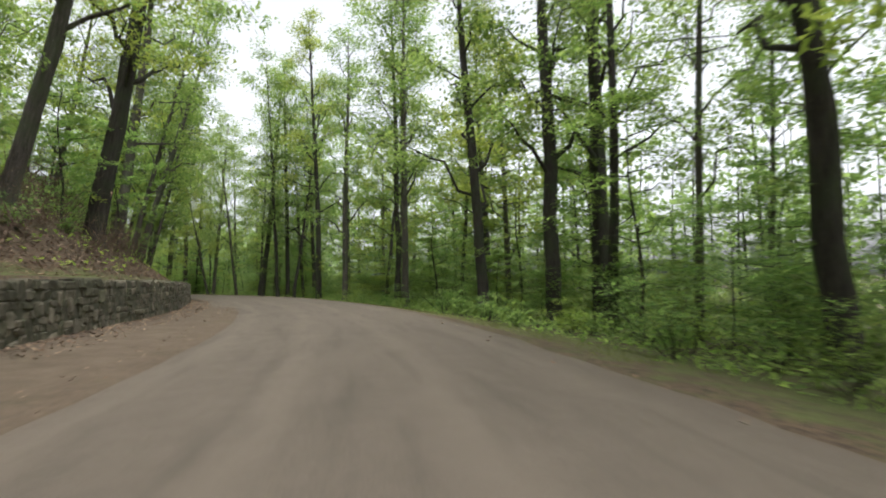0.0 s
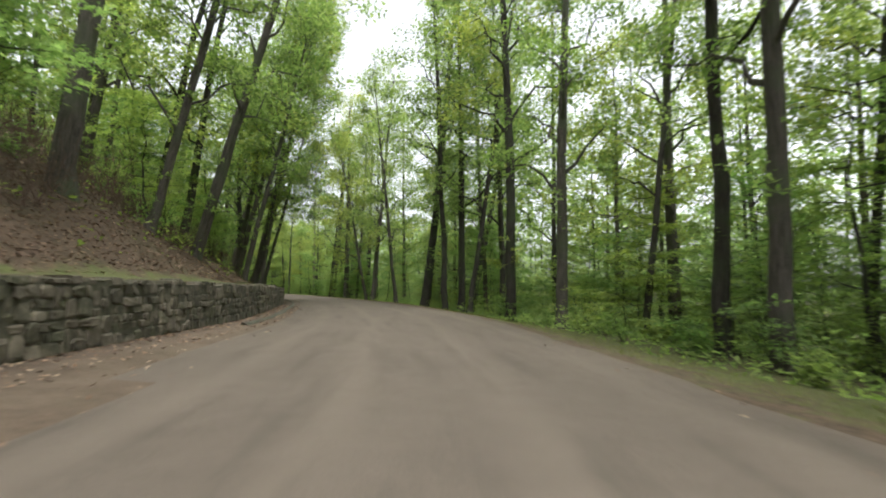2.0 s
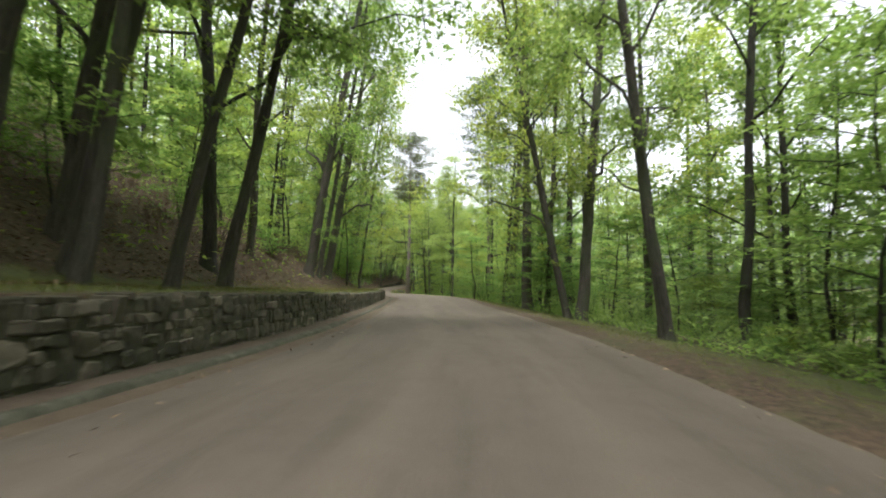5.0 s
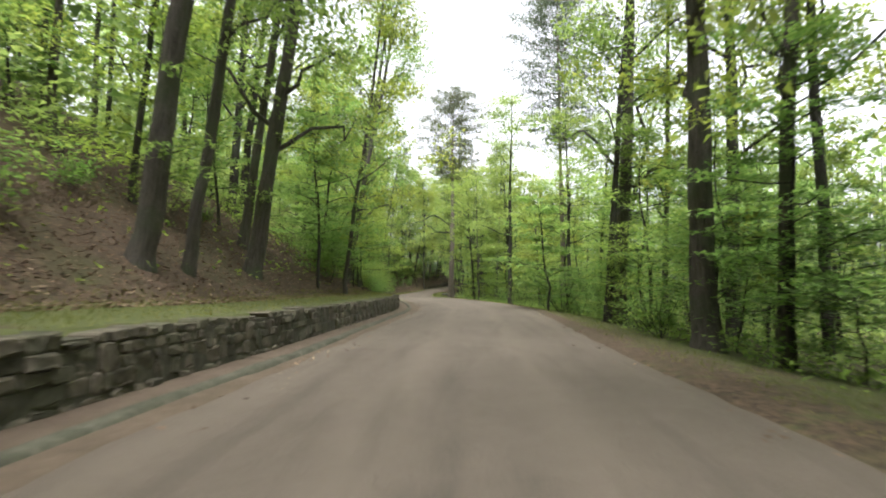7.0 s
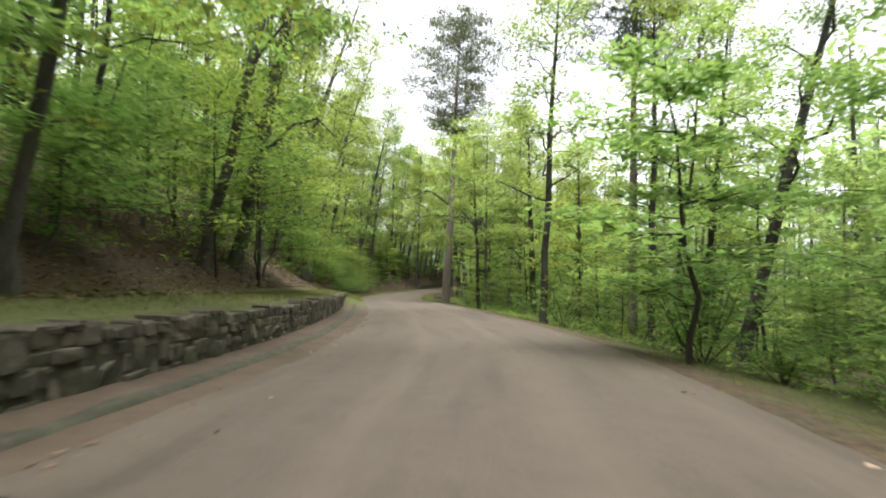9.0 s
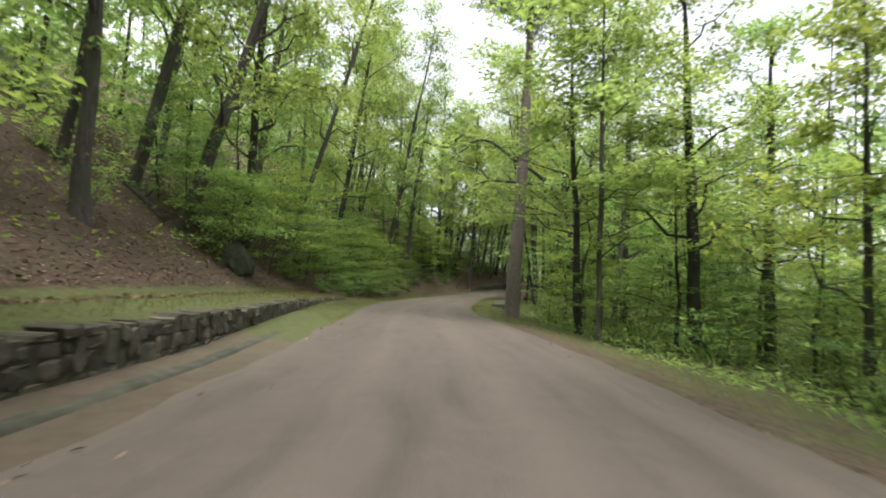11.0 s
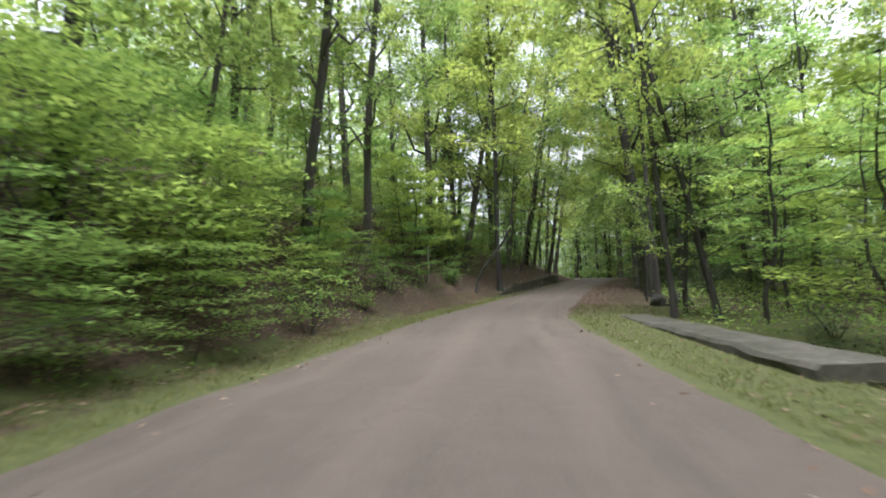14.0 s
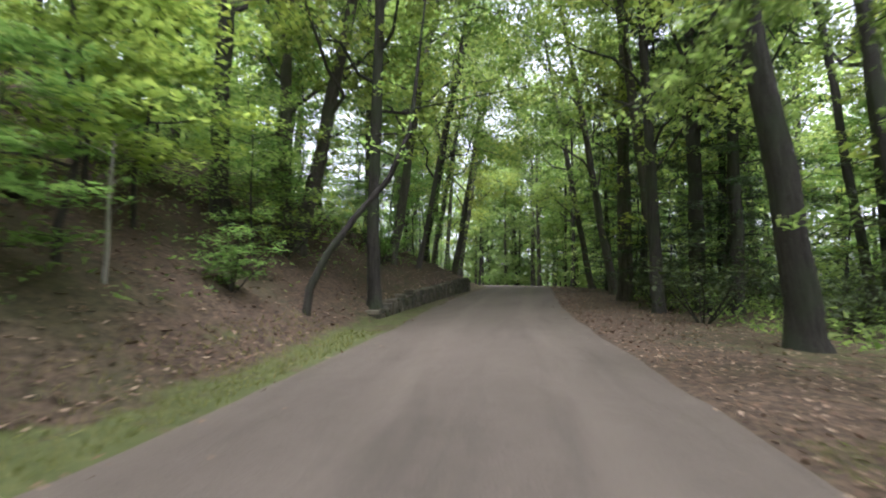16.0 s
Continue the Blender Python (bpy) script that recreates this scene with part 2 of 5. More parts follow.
def stone_material(name, lo, hi, moss_amount):
    m, nt, p = material(name, 0.92)
    info = nt.nodes.new("ShaderNodeObjectInfo")
    isl = nt.nodes.new("ShaderNodeNewGeometry")
    rnd = nt.nodes.new("ShaderNodeMath")
    rnd.operation = "ADD"
    nt.links.new(info.outputs["Random"], rnd.inputs[0])
    nt.links.new(isl.outputs["Random Per Island"], rnd.inputs[1])
    fr = nt.nodes.new("ShaderNodeMath")
    fr.operation = "FRACT"
    nt.links.new(rnd.outputs[0], fr.inputs[0])
    olive = (hi[0] * 0.62, hi[1] * 0.76, hi[2] * 0.58)
    c = ramp(nt, fr.outputs[0], ((0.0, lo), (0.25, olive), (0.5, tuple(v * 0.8 for v in hi)), (0.76, hi), (0.9, tuple(v * 1.45 for v in hi)), (1.0, tuple(v * 2.1 for v in hi))))
    spots = noise_tex(nt, 4.5, 9, 0.78)
    c = mix(nt, 0.5, c, ramp(nt, spots, ((0.36, tuple(v * 0.35 for v in lo)), (0.52, tuple((a + b) / 2 for a, b in zip(lo, hi))), (0.68, tuple(v * 1.7 for v in hi)))))
    runs = noise_tex(nt, 1.7, 4, 0.6, (1, 1, 0.35))
    c = mix(nt, ramp(nt, runs, ((0.66, (0, 0, 0)), (0.76, (0.6, 0.6, 0.6)))), c, tuple(v * 2.6 for v in hi))
    stain = ramp(nt, noise_tex(nt, 1.5, 5, 0.65), ((0.45, (0, 0, 0)), (0.66, (moss_amount,) * 3)))
    c = mix(nt, stain, c, (0.032, 0.033, 0.02))
    damp = ramp(nt, noise_tex(nt, 0.09, 3, 0.6), ((0.45, (0, 0, 0)), (0.6, (0.55 * moss_amount,) * 3)))
    c = mix(nt, damp, c, (0.026, 0.026, 0.017))
    nt.links.new(c, p.inputs["Base Color"])
    nt.links.new(bump(nt, spots, 0.8, 0.03), p.inputs["Normal"])
    return m


DEAD_LEAF, GRASS_BLADE, GROUND, ROAD = litter_leaf_material(), grass_blade_material(), ground_material(), road_material()
STONE = stone_material("field_stone", (0.042, 0.036, 0.026), (0.125, 0.108, 0.08), 0.75)
MORTAR = stone_material("old_mortar", (0.036, 0.031, 0.024), (0.085, 0.073, 0.056), 0.6)
SLAB = stone_material("weathered_concrete", (0.065, 0.058, 0.046), (0.1, 0.09, 0.072), 0.75)
LICHEN = stone_material("lichened_rock", (0.042, 0.044, 0.032), (0.088, 0.09, 0.066), 0.7)
ROCK = stone_material("mossy_rock", (0.035, 0.033, 0.028), (0.085, 0.08, 0.066), 0.8)


# ---- the road's line and the lie of the land ----
AXIS = np.array([(-6, -60), (-4.2, -40), (-2.6, -20), (0, 0), (0.82, 6.5), (1.36, 12.8), (1.52, 19), (1.35, 24.9), (0.86, 30.8), (0, 36.5), (-0.9, 42.3),
                 (-2.15, 47.9), (-3.6, 53.1), (-5.05, 58.1), (-7.15, 64.1), (-9.55, 70), (-13.1, 77.6), (-17.4, 86.3), (-21.8, 95.2), (-26.4, 104.4),
                 (-30.9, 111.5), (-35.2, 117.5), (-38.4, 121.6), (-41.6, 125.5), (-44.8, 129.7), (-48.1, 133.9), (-50.9, 138.1), (-53.4, 142.3),
                 (-55.5, 146.3), (-57.8, 150.6), (-60, 155), (-61.9, 160.8), (-64, 167.3), (-65.9, 174.3), (-67.6, 181.3), (-69.4, 189), (-71.6, 197),
                 (-75, 206), (-80.5, 214), (-88, 221), (-98, 227), (-122, 238), (-150, 246)], float)


def smooth_line(points, step=0.5):
    out = []
    for i in range(len(points) - 1):
        a, b, c, d = points[max(i - 1, 0)], points[i], points[i + 1], points[min(i + 2, len(points) - 1)]
        n = max(2, int(np.linalg.norm(c - b) / step))
        for k in range(n):
            u = k / n
            out.append(0.5 * (2 * b + (c - a) * u + (2 * a - 5 * b + 4 * c - d) * u * u + (3 * b - a - 3 * c + d) * u ** 3))
    return np.array(out + [points[-1]])


LINE = smooth_line(AXIS)
ALONG = np.concatenate([[0], np.cumsum(np.hypot(*np.diff(LINE, axis=0).T))])
ALONG -= ALONG[np.argmin(np.hypot(*LINE.T))]
TANG = np.gradient(LINE, axis=0)
TANG = np.column_stack([np.convolve(np.pad(TANG[:, j], 8, mode="edge"), np.ones(17) / 17, "valid") for j in (0, 1)])
TANG /= np.linalg.norm(TANG, axis=1)[:, None]


def curve(stops):
    xs, ys = [p[0] for p in stops], [p[1] for p in stops]
    return lambda s: np.interp(s, xs, ys)


road_rise = curve(((150, 0), (160, 0.03), (171, 0.2), (186, 0.75), (201, 1.35), (210, 1.65), (240, 2.1)))
wall_line = curve(((0, -6.3), (18, -6.05), (32, -5.65), (45, -5.15), (58, -5.0), (75, -4.4), (91, -4.0), (126, -4.0), (145, -3.9), (165, -3.8), (178, -3.0), (205, -2.7)))
wall_height = curve(((0, 1.5), (18, 1.42), (32, 1.36), (58, 1.17), (75, 0.95), (91, 0.76), (109, 0.72), (122, 0.66), (129, 0.6), (136, 0.57), (142, 0.56), (147.5, 0.5), (150, 0.3), (160, 0), (178, 0), (183.5, 0.1), (186, 0.36), (190, 0.5), (203, 0.75), (204, 0)))
hill_slope = curve(((0, 0.75), (60, 0.7), (90, 0.64), (150, 0.6), (165, 0.6), (185, 0.6), (205, 0.45)))
verge_width = curve(((0, 0.8), (40, 1.0), (80, 2.4), (110, 2.4), (140, 2.0), (160, 1.0), (175, 0.3)))
road_left = curve(((0, -3.8), (40, -4.1), (58, -3.95), (80, -3.0), (110, -2.75), (140, -2.6), (158, -3.4), (174, -2.5), (182, -2.05), (200, -2.3)))
road_right = curve(((0, 3.3), (50, 3.4), (62, 2.6), (90, 2.7), (112, 3.3), (136, 3.2), (150, 2.3), (165, 1.9), (180, 2.0), (200, 2.0)))
right_fall = curve(((3.6, 0), (8, -0.75), (15, -1.6), (30, -3.4), (60, -6), (100, -8)))
bank_rise = curve(((130, 0), (142, 0.36), (150, 0.3), (160, 0)))
fall_share = curve(((120, 1), (150, 0.8), (175, 0.5), (190, 0.35)))


def to_sd(x, y):
    i = int(np.argmin((LINE[:, 0] - x) ** 2 + (LINE[:, 1] - y) ** 2))
    return ALONG[i], (x - LINE[i, 0]) * TANG[i, 1] - (y - LINE[i, 1]) * TANG[i, 0]


def at_sd(s, d):
    x, y = np.interp(s, ALONG, LINE[:, 0]), np.interp(s, ALONG, LINE[:, 1])
    tx, ty = np.interp(s, ALONG, TANG[:, 0]), np.interp(s, ALONG, TANG[:, 1])
    return x + d * ty, y - d * tx


def land(s, d):
    """Height of the ground at s along the road and d to the right of it."""
    e, w, h = road_rise(s), wall_line(s), wall_height(s)
    if d >= w:
        low = e + 0.06 * max(0.0, -d - 3.2) + bank_rise(s) * min(1.0, max(0.0, (road_left(s) - 0.2 - d) / 0.8)) + right_fall(d) * fall_share(s)
        dip = math.exp(-((s - 161.5) / 4.6) ** 2) * min(1.0, max(0.0, (d - 4.1) / 0.7)) * min(1.0, max(0.0, (13 - d) / 4))
        return float(low - 1.5 * dip)
    q, v, k = w - d, verge_width(s), hill_slope(s)
    z = e + h + 0.1 * min(q, v) + k * max(0.0, q - v)
    if q > 30:
        z -= 0.25 * k * (q - 30)
    if q > 56:
        back = min(1.0, (q - 56) / 21)
        z += (-8.3 - z) * back * back * (3 - 2 * back)
    return float(z)


def land_xy(x, y):
    s, d = to_sd(x, y)
    rough = 0.16 * noise.noise((x * 0.35, y * 0.35, 0)) + 0.3 * noise.noise((x * 0.09, y * 0.09, 5))
    return land(s, d) + rough * min(1.0, max(0.0, (abs(d) - 5.5) / 3))


def mesh_object(name, verts, faces, mats, parent=None, smooth=False):
    me = bpy.data.meshes.new(name)
    me.from_pydata([tuple(v) for v in verts], [], [tuple(int(i) for i in f) for f in faces])
    for m in (mats if isinstance(mats, (list, tuple)) else [mats]):
        me.materials.append(m)
    if smooth:
        me.polygons.foreach_set("use_smooth", [True] * len(me.polygons))
    me.update()
    ob = new(name, me)
    ob.parent = parent
    return ob


def build_ground():
    ss = np.concatenate([np.arange(-60, -4, 4.0), np.arange(-4, 222, 0.8), np.arange(222, 330, 3.0)])
    smax = ALONG[-1] - 0.5
    ss = ss[ss < smax]
    off = [0.0, 0.3, 0.45, 0.8, 1.3, 1.8, 2.4, 3.0, 3.7, 4.5, 5.3, 6.2, 7.2, 8.4, 9.8, 11.5, 13.5, 16, 19, 23, 28, 34, 42, 52, 64, 78]
    right = [0.0, 1.5, 2.2, 2.6, 3.0, 3.4, 3.8, 4.2, 4.6, 5.1, 5.7, 6.4, 7.2, 8.2, 9.4, 11, 13, 15.5, 19, 23, 28, 35, 44, 56, 70, 85]
    verts, cover, bare = [], [], []
    for s in ss:
        w = float(wall_line(s))
        ds = [w - 0.02 - o for o in off[::-1]] + [w + 0.02, w * 0.87, w * 0.72] + right
        for d in ds:
            x, y = at_sd(s, d)
            q = w - d
            rough = 0.16 * noise.noise((x * 0.35, y * 0.35, 0)) + 0.3 * noise.noise((x * 0.09, y * 0.09, 5))
            z = land(s, d) + rough * min(1.0, max(0.0, (abs(d) - 5.5) / 3))
            if 0 < q < 0.1 and wall_height(s) > 0.02 and not 148 < s < 184.5:
                z = road_rise(s)
            verts.append((x, y, z - (0.05 if road_left(s) < d < road_right(s) else 0)))
            v = float(verge_width(s))
            if d < w:
                g = 0.35 if q < v * 0.4 else 0.62 if q < v else 0.3 if q < v + 0.7 else 0.0
                g += 0.35 * float(np.interp(s, (60, 90, 130, 150), (0, 1, 1, 0.6))) if q < v else 0
            elif d < 0:
                g = float(np.interp(s, (0, 120, 140, 160, 200), (0.2, 0.3, 1.0, 0.9, 0.4)))
            else:
                g = float(np.interp(d, (3, 4.2, 6, 10, 18), (0.3, 0.5, 0.6, 0.5, 0.45)))
                g = g + (0.8 - g) * float(np.interp(s, (138, 148, 168, 174), (0, 1, 0.9, 0))) if s < 174 else g * 0.75
            cover.append(g)
            bare.append(0.8 if w <= d < road_left(s) + 0.4 and s < 132 else 0.0)
    n = len(off) + 3 + len(right)
    faces = [(i * n + j, i * n + j + 1, (i + 1) * n + j + 1, (i + 1) * n + j) for i in range(len(ss) - 1) for j in range(n - 1)]
    # low land out to the horizon
    rings = (0.5, 40, 90, 160, 300, 600, 1200)
    first = len(verts)
    for r in rings:
        for k in range(48):
            a = 2 * math.pi * k / 48
            verts.append((-40 + r * math.cos(a), 90 + r * math.sin(a), -7.8 + 0.5 * math.sin(3 * a) * min(1, r / 300)))
            cover.append(0.5)
            bare.append(0.0)
    faces += [(first + i * 48 + k, first + i * 48 + (k + 1) % 48, first + (i + 1) * 48 + (k + 1) % 48, first + (i + 1) * 48 + k) for i in range(len(rings) - 1) for k in range(48)]
    ob = mesh_object("ground", verts, faces, GROUND, smooth=True)
    a = ob.data.attributes.new("cover", "FLOAT", "POINT")
    a.data.foreach_set("value", cover)
    b = ob.data.attributes.new("bare", "FLOAT", "POINT")
    b.data.foreach_set("value", bare)
    return tagged(ob, "forest floor of brown leaf litter with grassy verges", "ground", kind="structure")


def build_road():
    ss = np.arange(-58, 262, 0.5)
    verts, cols = [], 9
    for s in ss:
        l = road_left(s) + 0.13 * noise.noise((s * 0.5, 3, 0)) + 0.06 * noise.noise((s * 1.9, 3, 2))
        r = road_right(s) + 0.13 * noise.noise((s * 0.5, 9, 0)) + 0.06 * noise.noise((s * 1.9, 7, 2))
        for k in range(cols):
            u = k / (cols - 1)
            x, y = at_sd(s, l + (r - l) * u)
            verts.append((x, y, road_rise(s) + 0.012 + 0.05 * (1 - (2 * u - 1) ** 2)))
    faces = [(i * cols + j, i * cols + j + 1, (i + 1) * cols + j + 1, (i + 1) * cols + j) for i in range(len(ss) - 1) for j in range(cols - 1)]
    ob = mesh_object("road", verts, faces, ROAD, smooth=True)
    uv = ob.data.uv_layers.new(name="UVMap")
    flat = []
    for i in range(len(ss)):
        l, r = float(road_left(ss[i])), float(road_right(ss[i]))
        flat += [(ss[i], l + (r - l) * k / (cols - 1)) for k in range(cols)]
    for lp in ob.data.loops:
        uv.data[lp.index].uv = flat[lp.vertex_index]
    return tagged(ob, "narrow worn brown-grey asphalt road without markings", "road", kind="structure")


ground = build_ground()
road = build_road()


# ---- trees ----
class Soup:
    """Gathers quads and tubes for one mesh."""

    def __init__(self):
        self.v, self.f, self.n = [], [], 0

    def add(self, verts, faces):
        self.v.append(np.asarray(verts, float))
        self.f.extend([tuple(i + self.n for i in f) for f in faces])
        self.n += len(verts)

    def tube(self, pts, radii, sides, lump=0.0):
        pts = np.asarray(pts, float)
        t = np.gradient(pts, axis=0)
        t /= np.linalg.norm(t, axis=1)[:, None] + 1e-9
        ref = np.array([0.31, 0.95, 0.05]) if abs(t[0][2]) > 0.8 else np.array([0, 0, 1.0])
        ring = []
        for p, d, rad in zip(pts, t, radii):
            a = np.cross(d, ref)
            a /= np.linalg.norm(a) + 1e-9
            b = np.cross(d, a)
            for k in range(sides):
                w = 2 * math.pi * k / sides
                r = rad
                if lump:
                    r = rad * (1 + lump * noise.noise((2.2 * math.cos(w), 2.2 * math.sin(w), p[2] * 0.8 + pts[-1][0] * 7)) + 0.5 * lump * noise.noise((6 * math.cos(w), 6 * math.sin(w), p[2] * 0.5)))
                ring.append(p + r * (math.cos(w) * a + math.sin(w) * b))
        fs = []
        for i in range(len(pts) - 1):
            for k in range(sides):
                k2 = (k + 1) % sides
                fs.append((i * sides + k, i * sides + k2, (i + 1) * sides + k2, (i + 1) * sides + k))
        self.add(ring, fs)

    def build(self, name, mat, parent, smooth=False):
        return mesh_object(name, np.concatenate(self.v), self.f, mat, parent, smooth)


def leaf_quads(rng, centres, spread, count, size, tilt, slim=0.55, droop=0.15):
    """count small pointed leaves round each centre; returns verts and faces."""
    c = np.repeat(np.asarray(centres, float), count, axis=0)
    n = len(c)
    g = rng.normal(size=(n, 3))
    g /= np.linalg.norm(g, axis=1)[:, None]
    c = c + g * (rng.random((n, 1)) ** 0.45) * np.asarray(spread)
    az = rng.random(n) * 2 * math.pi
    el = rng.normal(size=n) * tilt - droop
    a = np.column_stack([np.cos(az) * np.cos(el), np.sin(az) * np.cos(el), np.sin(el)])
    up = np.column_stack([rng.normal(size=n) * tilt, rng.normal(size=n) * tilt, np.ones(n)])
    b = np.cross(up, a)
    b /= np.linalg.norm(b, axis=1)[:, None] + 1e-9
    L = (size * (0.6 + 0.8 * rng.random(n)))[:, None]
    W = L * slim
    v = np.stack([c - a * L * 0.5, c + b * W * 0.5 - a * L * 0.05, c + a * L * 0.5, c - b * W * 0.5 - a * L * 0.05], 1).reshape(-1, 3)
    return v, np.arange(n * 4).reshape(-1, 4)


def leaf_tris(*args, **kw):
    """As leaf_quads, with one triangle to a leaf."""
    v, f = leaf_quads(*args, **kw)
    v = v.reshape(-1, 4, 3)
    tail = v[:, 0:1] - (v[:, 1:2] + v[:, 3:4]) / 2
    v = np.concatenate([v[:, 1:2] + tail, v[:, 2:3], v[:, 3:4] + tail], 1).reshape(-1, 3)
    return v, np.arange(len(v)).reshape(-1, 3)


def bent(rng, a, b, n, wob):
    pts = np.linspace(a, b, n)
    pts[1:-1] += rng.normal(size=(n - 2, 3)) * wob
    return pts


def tree_root(name, label, category, group):
    root = new(name)
    root.empty_display_size = 0.3
    return tagged(root, label, category, group)


def make_hardwood(seed, height, bole, dia, n_limbs, leaf, clump_leaves, bark, leaves, label, spread=1.0):
    """A forest broadleaf of trunk diameter dia, crown from bole up to height."""
    rng = np.random.default_rng(seed)
    root = tree_root("broadleaf_tree", label, "tree", "broadleaf trees of the wood")
    wood = Soup()
    zs = np.array([-0.6, 0, 0.25, 0.7, 1.6, 3, 5, 7.5, 10.5, 13.5, height * 0.82, height])
    zs = zs[zs <= height]
    drift = np.cumsum(rng.normal(size=(len(zs), 2)) * 0.035 * np.gradient(zs)[:, None] ** 0.5, axis=0)
    drift[:3] = 0
    axis = np.column_stack([drift, zs])
    rad = dia / 2 * np.interp(zs, (-0.6, 0, 0.3, 1.3, height * 0.6, height), (1.8, 1.4, 1.12, 1.0, 0.62, 0.12))
    fine = np.concatenate([(-0.6, -0.1, 0.05, 0.2, 0.4), np.arange(0.7, 9, 0.55), np.linspace(9, height, 10)])
    wood.tube(np.column_stack([np.interp(fine, zs, axis[:, k]) for k in (0, 1)] + [fine]), np.interp(fine, zs, rad), 14, 0.22)
    # thin sprouts on the bole
    spots, sprouts = [], []
    for _ in range(12):
        z, az = 1.6 + (bole + 1.5) * rng.random(), rng.random() * 6.283
        foot = np.array([np.interp(z, zs, axis[:, 0]), np.interp(z, zs, axis[:, 1]), z])
        tip = foot + (dia * 0.5 + 0.25 + 0.9 * rng.random()) * np.array([math.cos(az), math.sin(az), 0.35])
        wood.tube((foot, tip), (0.014, 0.005), 3)
        sprouts += [tip, (foot + tip * 2) / 3]
    for i in range(n_limbs):
        u = (i + rng.random()) / n_limbs
        z = bole + (height * 0.95 - bole) * u
        base = np.array([np.interp(z, zs, axis[:, 0]), np.interp(z, zs, axis[:, 1]), z])
        az = i * 2.4 + rng.random() * 0.9
        reach = spread * (4.8 - 2.6 * u) * (0.7 + 0.6 * rng.random())
        el = radians(18 + 38 * u + 14 * rng.random())
        tip = base + reach * np.array([math.cos(az) * math.cos(el), math.sin(az) * math.cos(el), math.sin(el)])
        line = bent(rng, base, tip, 7, 0.05 * reach)
        line[:, 2] += 0.1 * reach * np.sin(np.linspace(0, math.pi, 7))
        r0 = dia * (0.17 - 0.09 * u)
        wood.tube(line, r0 * np.linspace(1, 0.12, 7) ** 1.3 + 0.006, 5)
        for w in ((0.45, 0.68, 0.86, 1.0) if spread < 1.3 else (0.3, 0.45, 0.58, 0.7, 0.8, 0.9, 1.0)):
            p = line[min(6, int(round(w * 6)))]
            side = np.array([-math.sin(az), math.cos(az), 0]) * rng.normal() * reach * 0.38
            q = p + side + np.array([0, 0, rng.normal() * 0.45])
            wood.tube((p, q), (0.026, 0.008), 3)
            spots += [q, (p + q) / 2 + rng.normal(size=3) * 0.3]
    wood.build("trunk", bark, root, True)
    crown = Soup()
    crown.add(*leaf_tris(rng, spots, (1.1, 1.1, 0.55), clump_leaves, leaf, 0.45, 0.62))
    crown.add(*leaf_tris(rng, sprouts, (0.4, 0.4, 0.18), 16, min(leaf, 0.17), 0.4, 0.62))
    crown.build("crown", leaves, root)
    return root


def make_understory(seed, height, dia, n_limbs, label, leaf=0.15, clump_leaves=34, wide=1.0):
    """A slender small tree with flat tiers of leaves."""
    rng = np.random.default_rng(seed)
    root = tree_root("understory_tree", label, "tree", "small trees of the understory")
    wood = Soup()
    zs = np.linspace(-0.3, height, 9)
    axis = np.column_stack([np.cumsum(rng.normal(size=(9, 2)) * 0.1, axis=0), zs])
    axis[:2, :2] = 0
    wood.tube(axis, dia / 2 * np.linspace(1.3, 0.15, 9), 7)
    spots = []
    for i in range(n_limbs):
        u = (i + rng.random()) / n_limbs
        z = height * (0.14 + 0.84 * u ** 0.9)
        base = np.array([np.interp(z, zs, axis[:, 0]), np.interp(z, zs, axis[:, 1]), z])
        az = i * 2.4 + rng.random() * 1.2
        reach = (2.5 - 1.5 * u) * (0.7 + 0.6 * rng.random()) * height / 7 * wide
        tip = base + np.array([math.cos(az) * reach, math.sin(az) * reach, reach * (0.12 + 0.2 * rng.random())])
        wood.tube(bent(rng, base, tip, 5, 0.09 * height / 7), np.linspace(dia * 0.2, 0.006, 5), 4)
        for w in (0.4, 0.62, 0.82, 1.0):
            p = base + (tip - base) * w
            side = np.array([-math.sin(az), math.cos(az), 0]) * rng.normal() * reach * 0.3
            spots.append(p + side)
    wood.build("trunk", BARK_DARK, root, True)
    crown = Soup()
    crown.add(*leaf_tris(rng, spots, (0.78 * wide ** 0.5, 0.78 * wide ** 0.5, 0.13), clump_leaves, leaf, 0.22, 0.62))
    crown.build("crown", LEAF_SOFT, root)
    return root


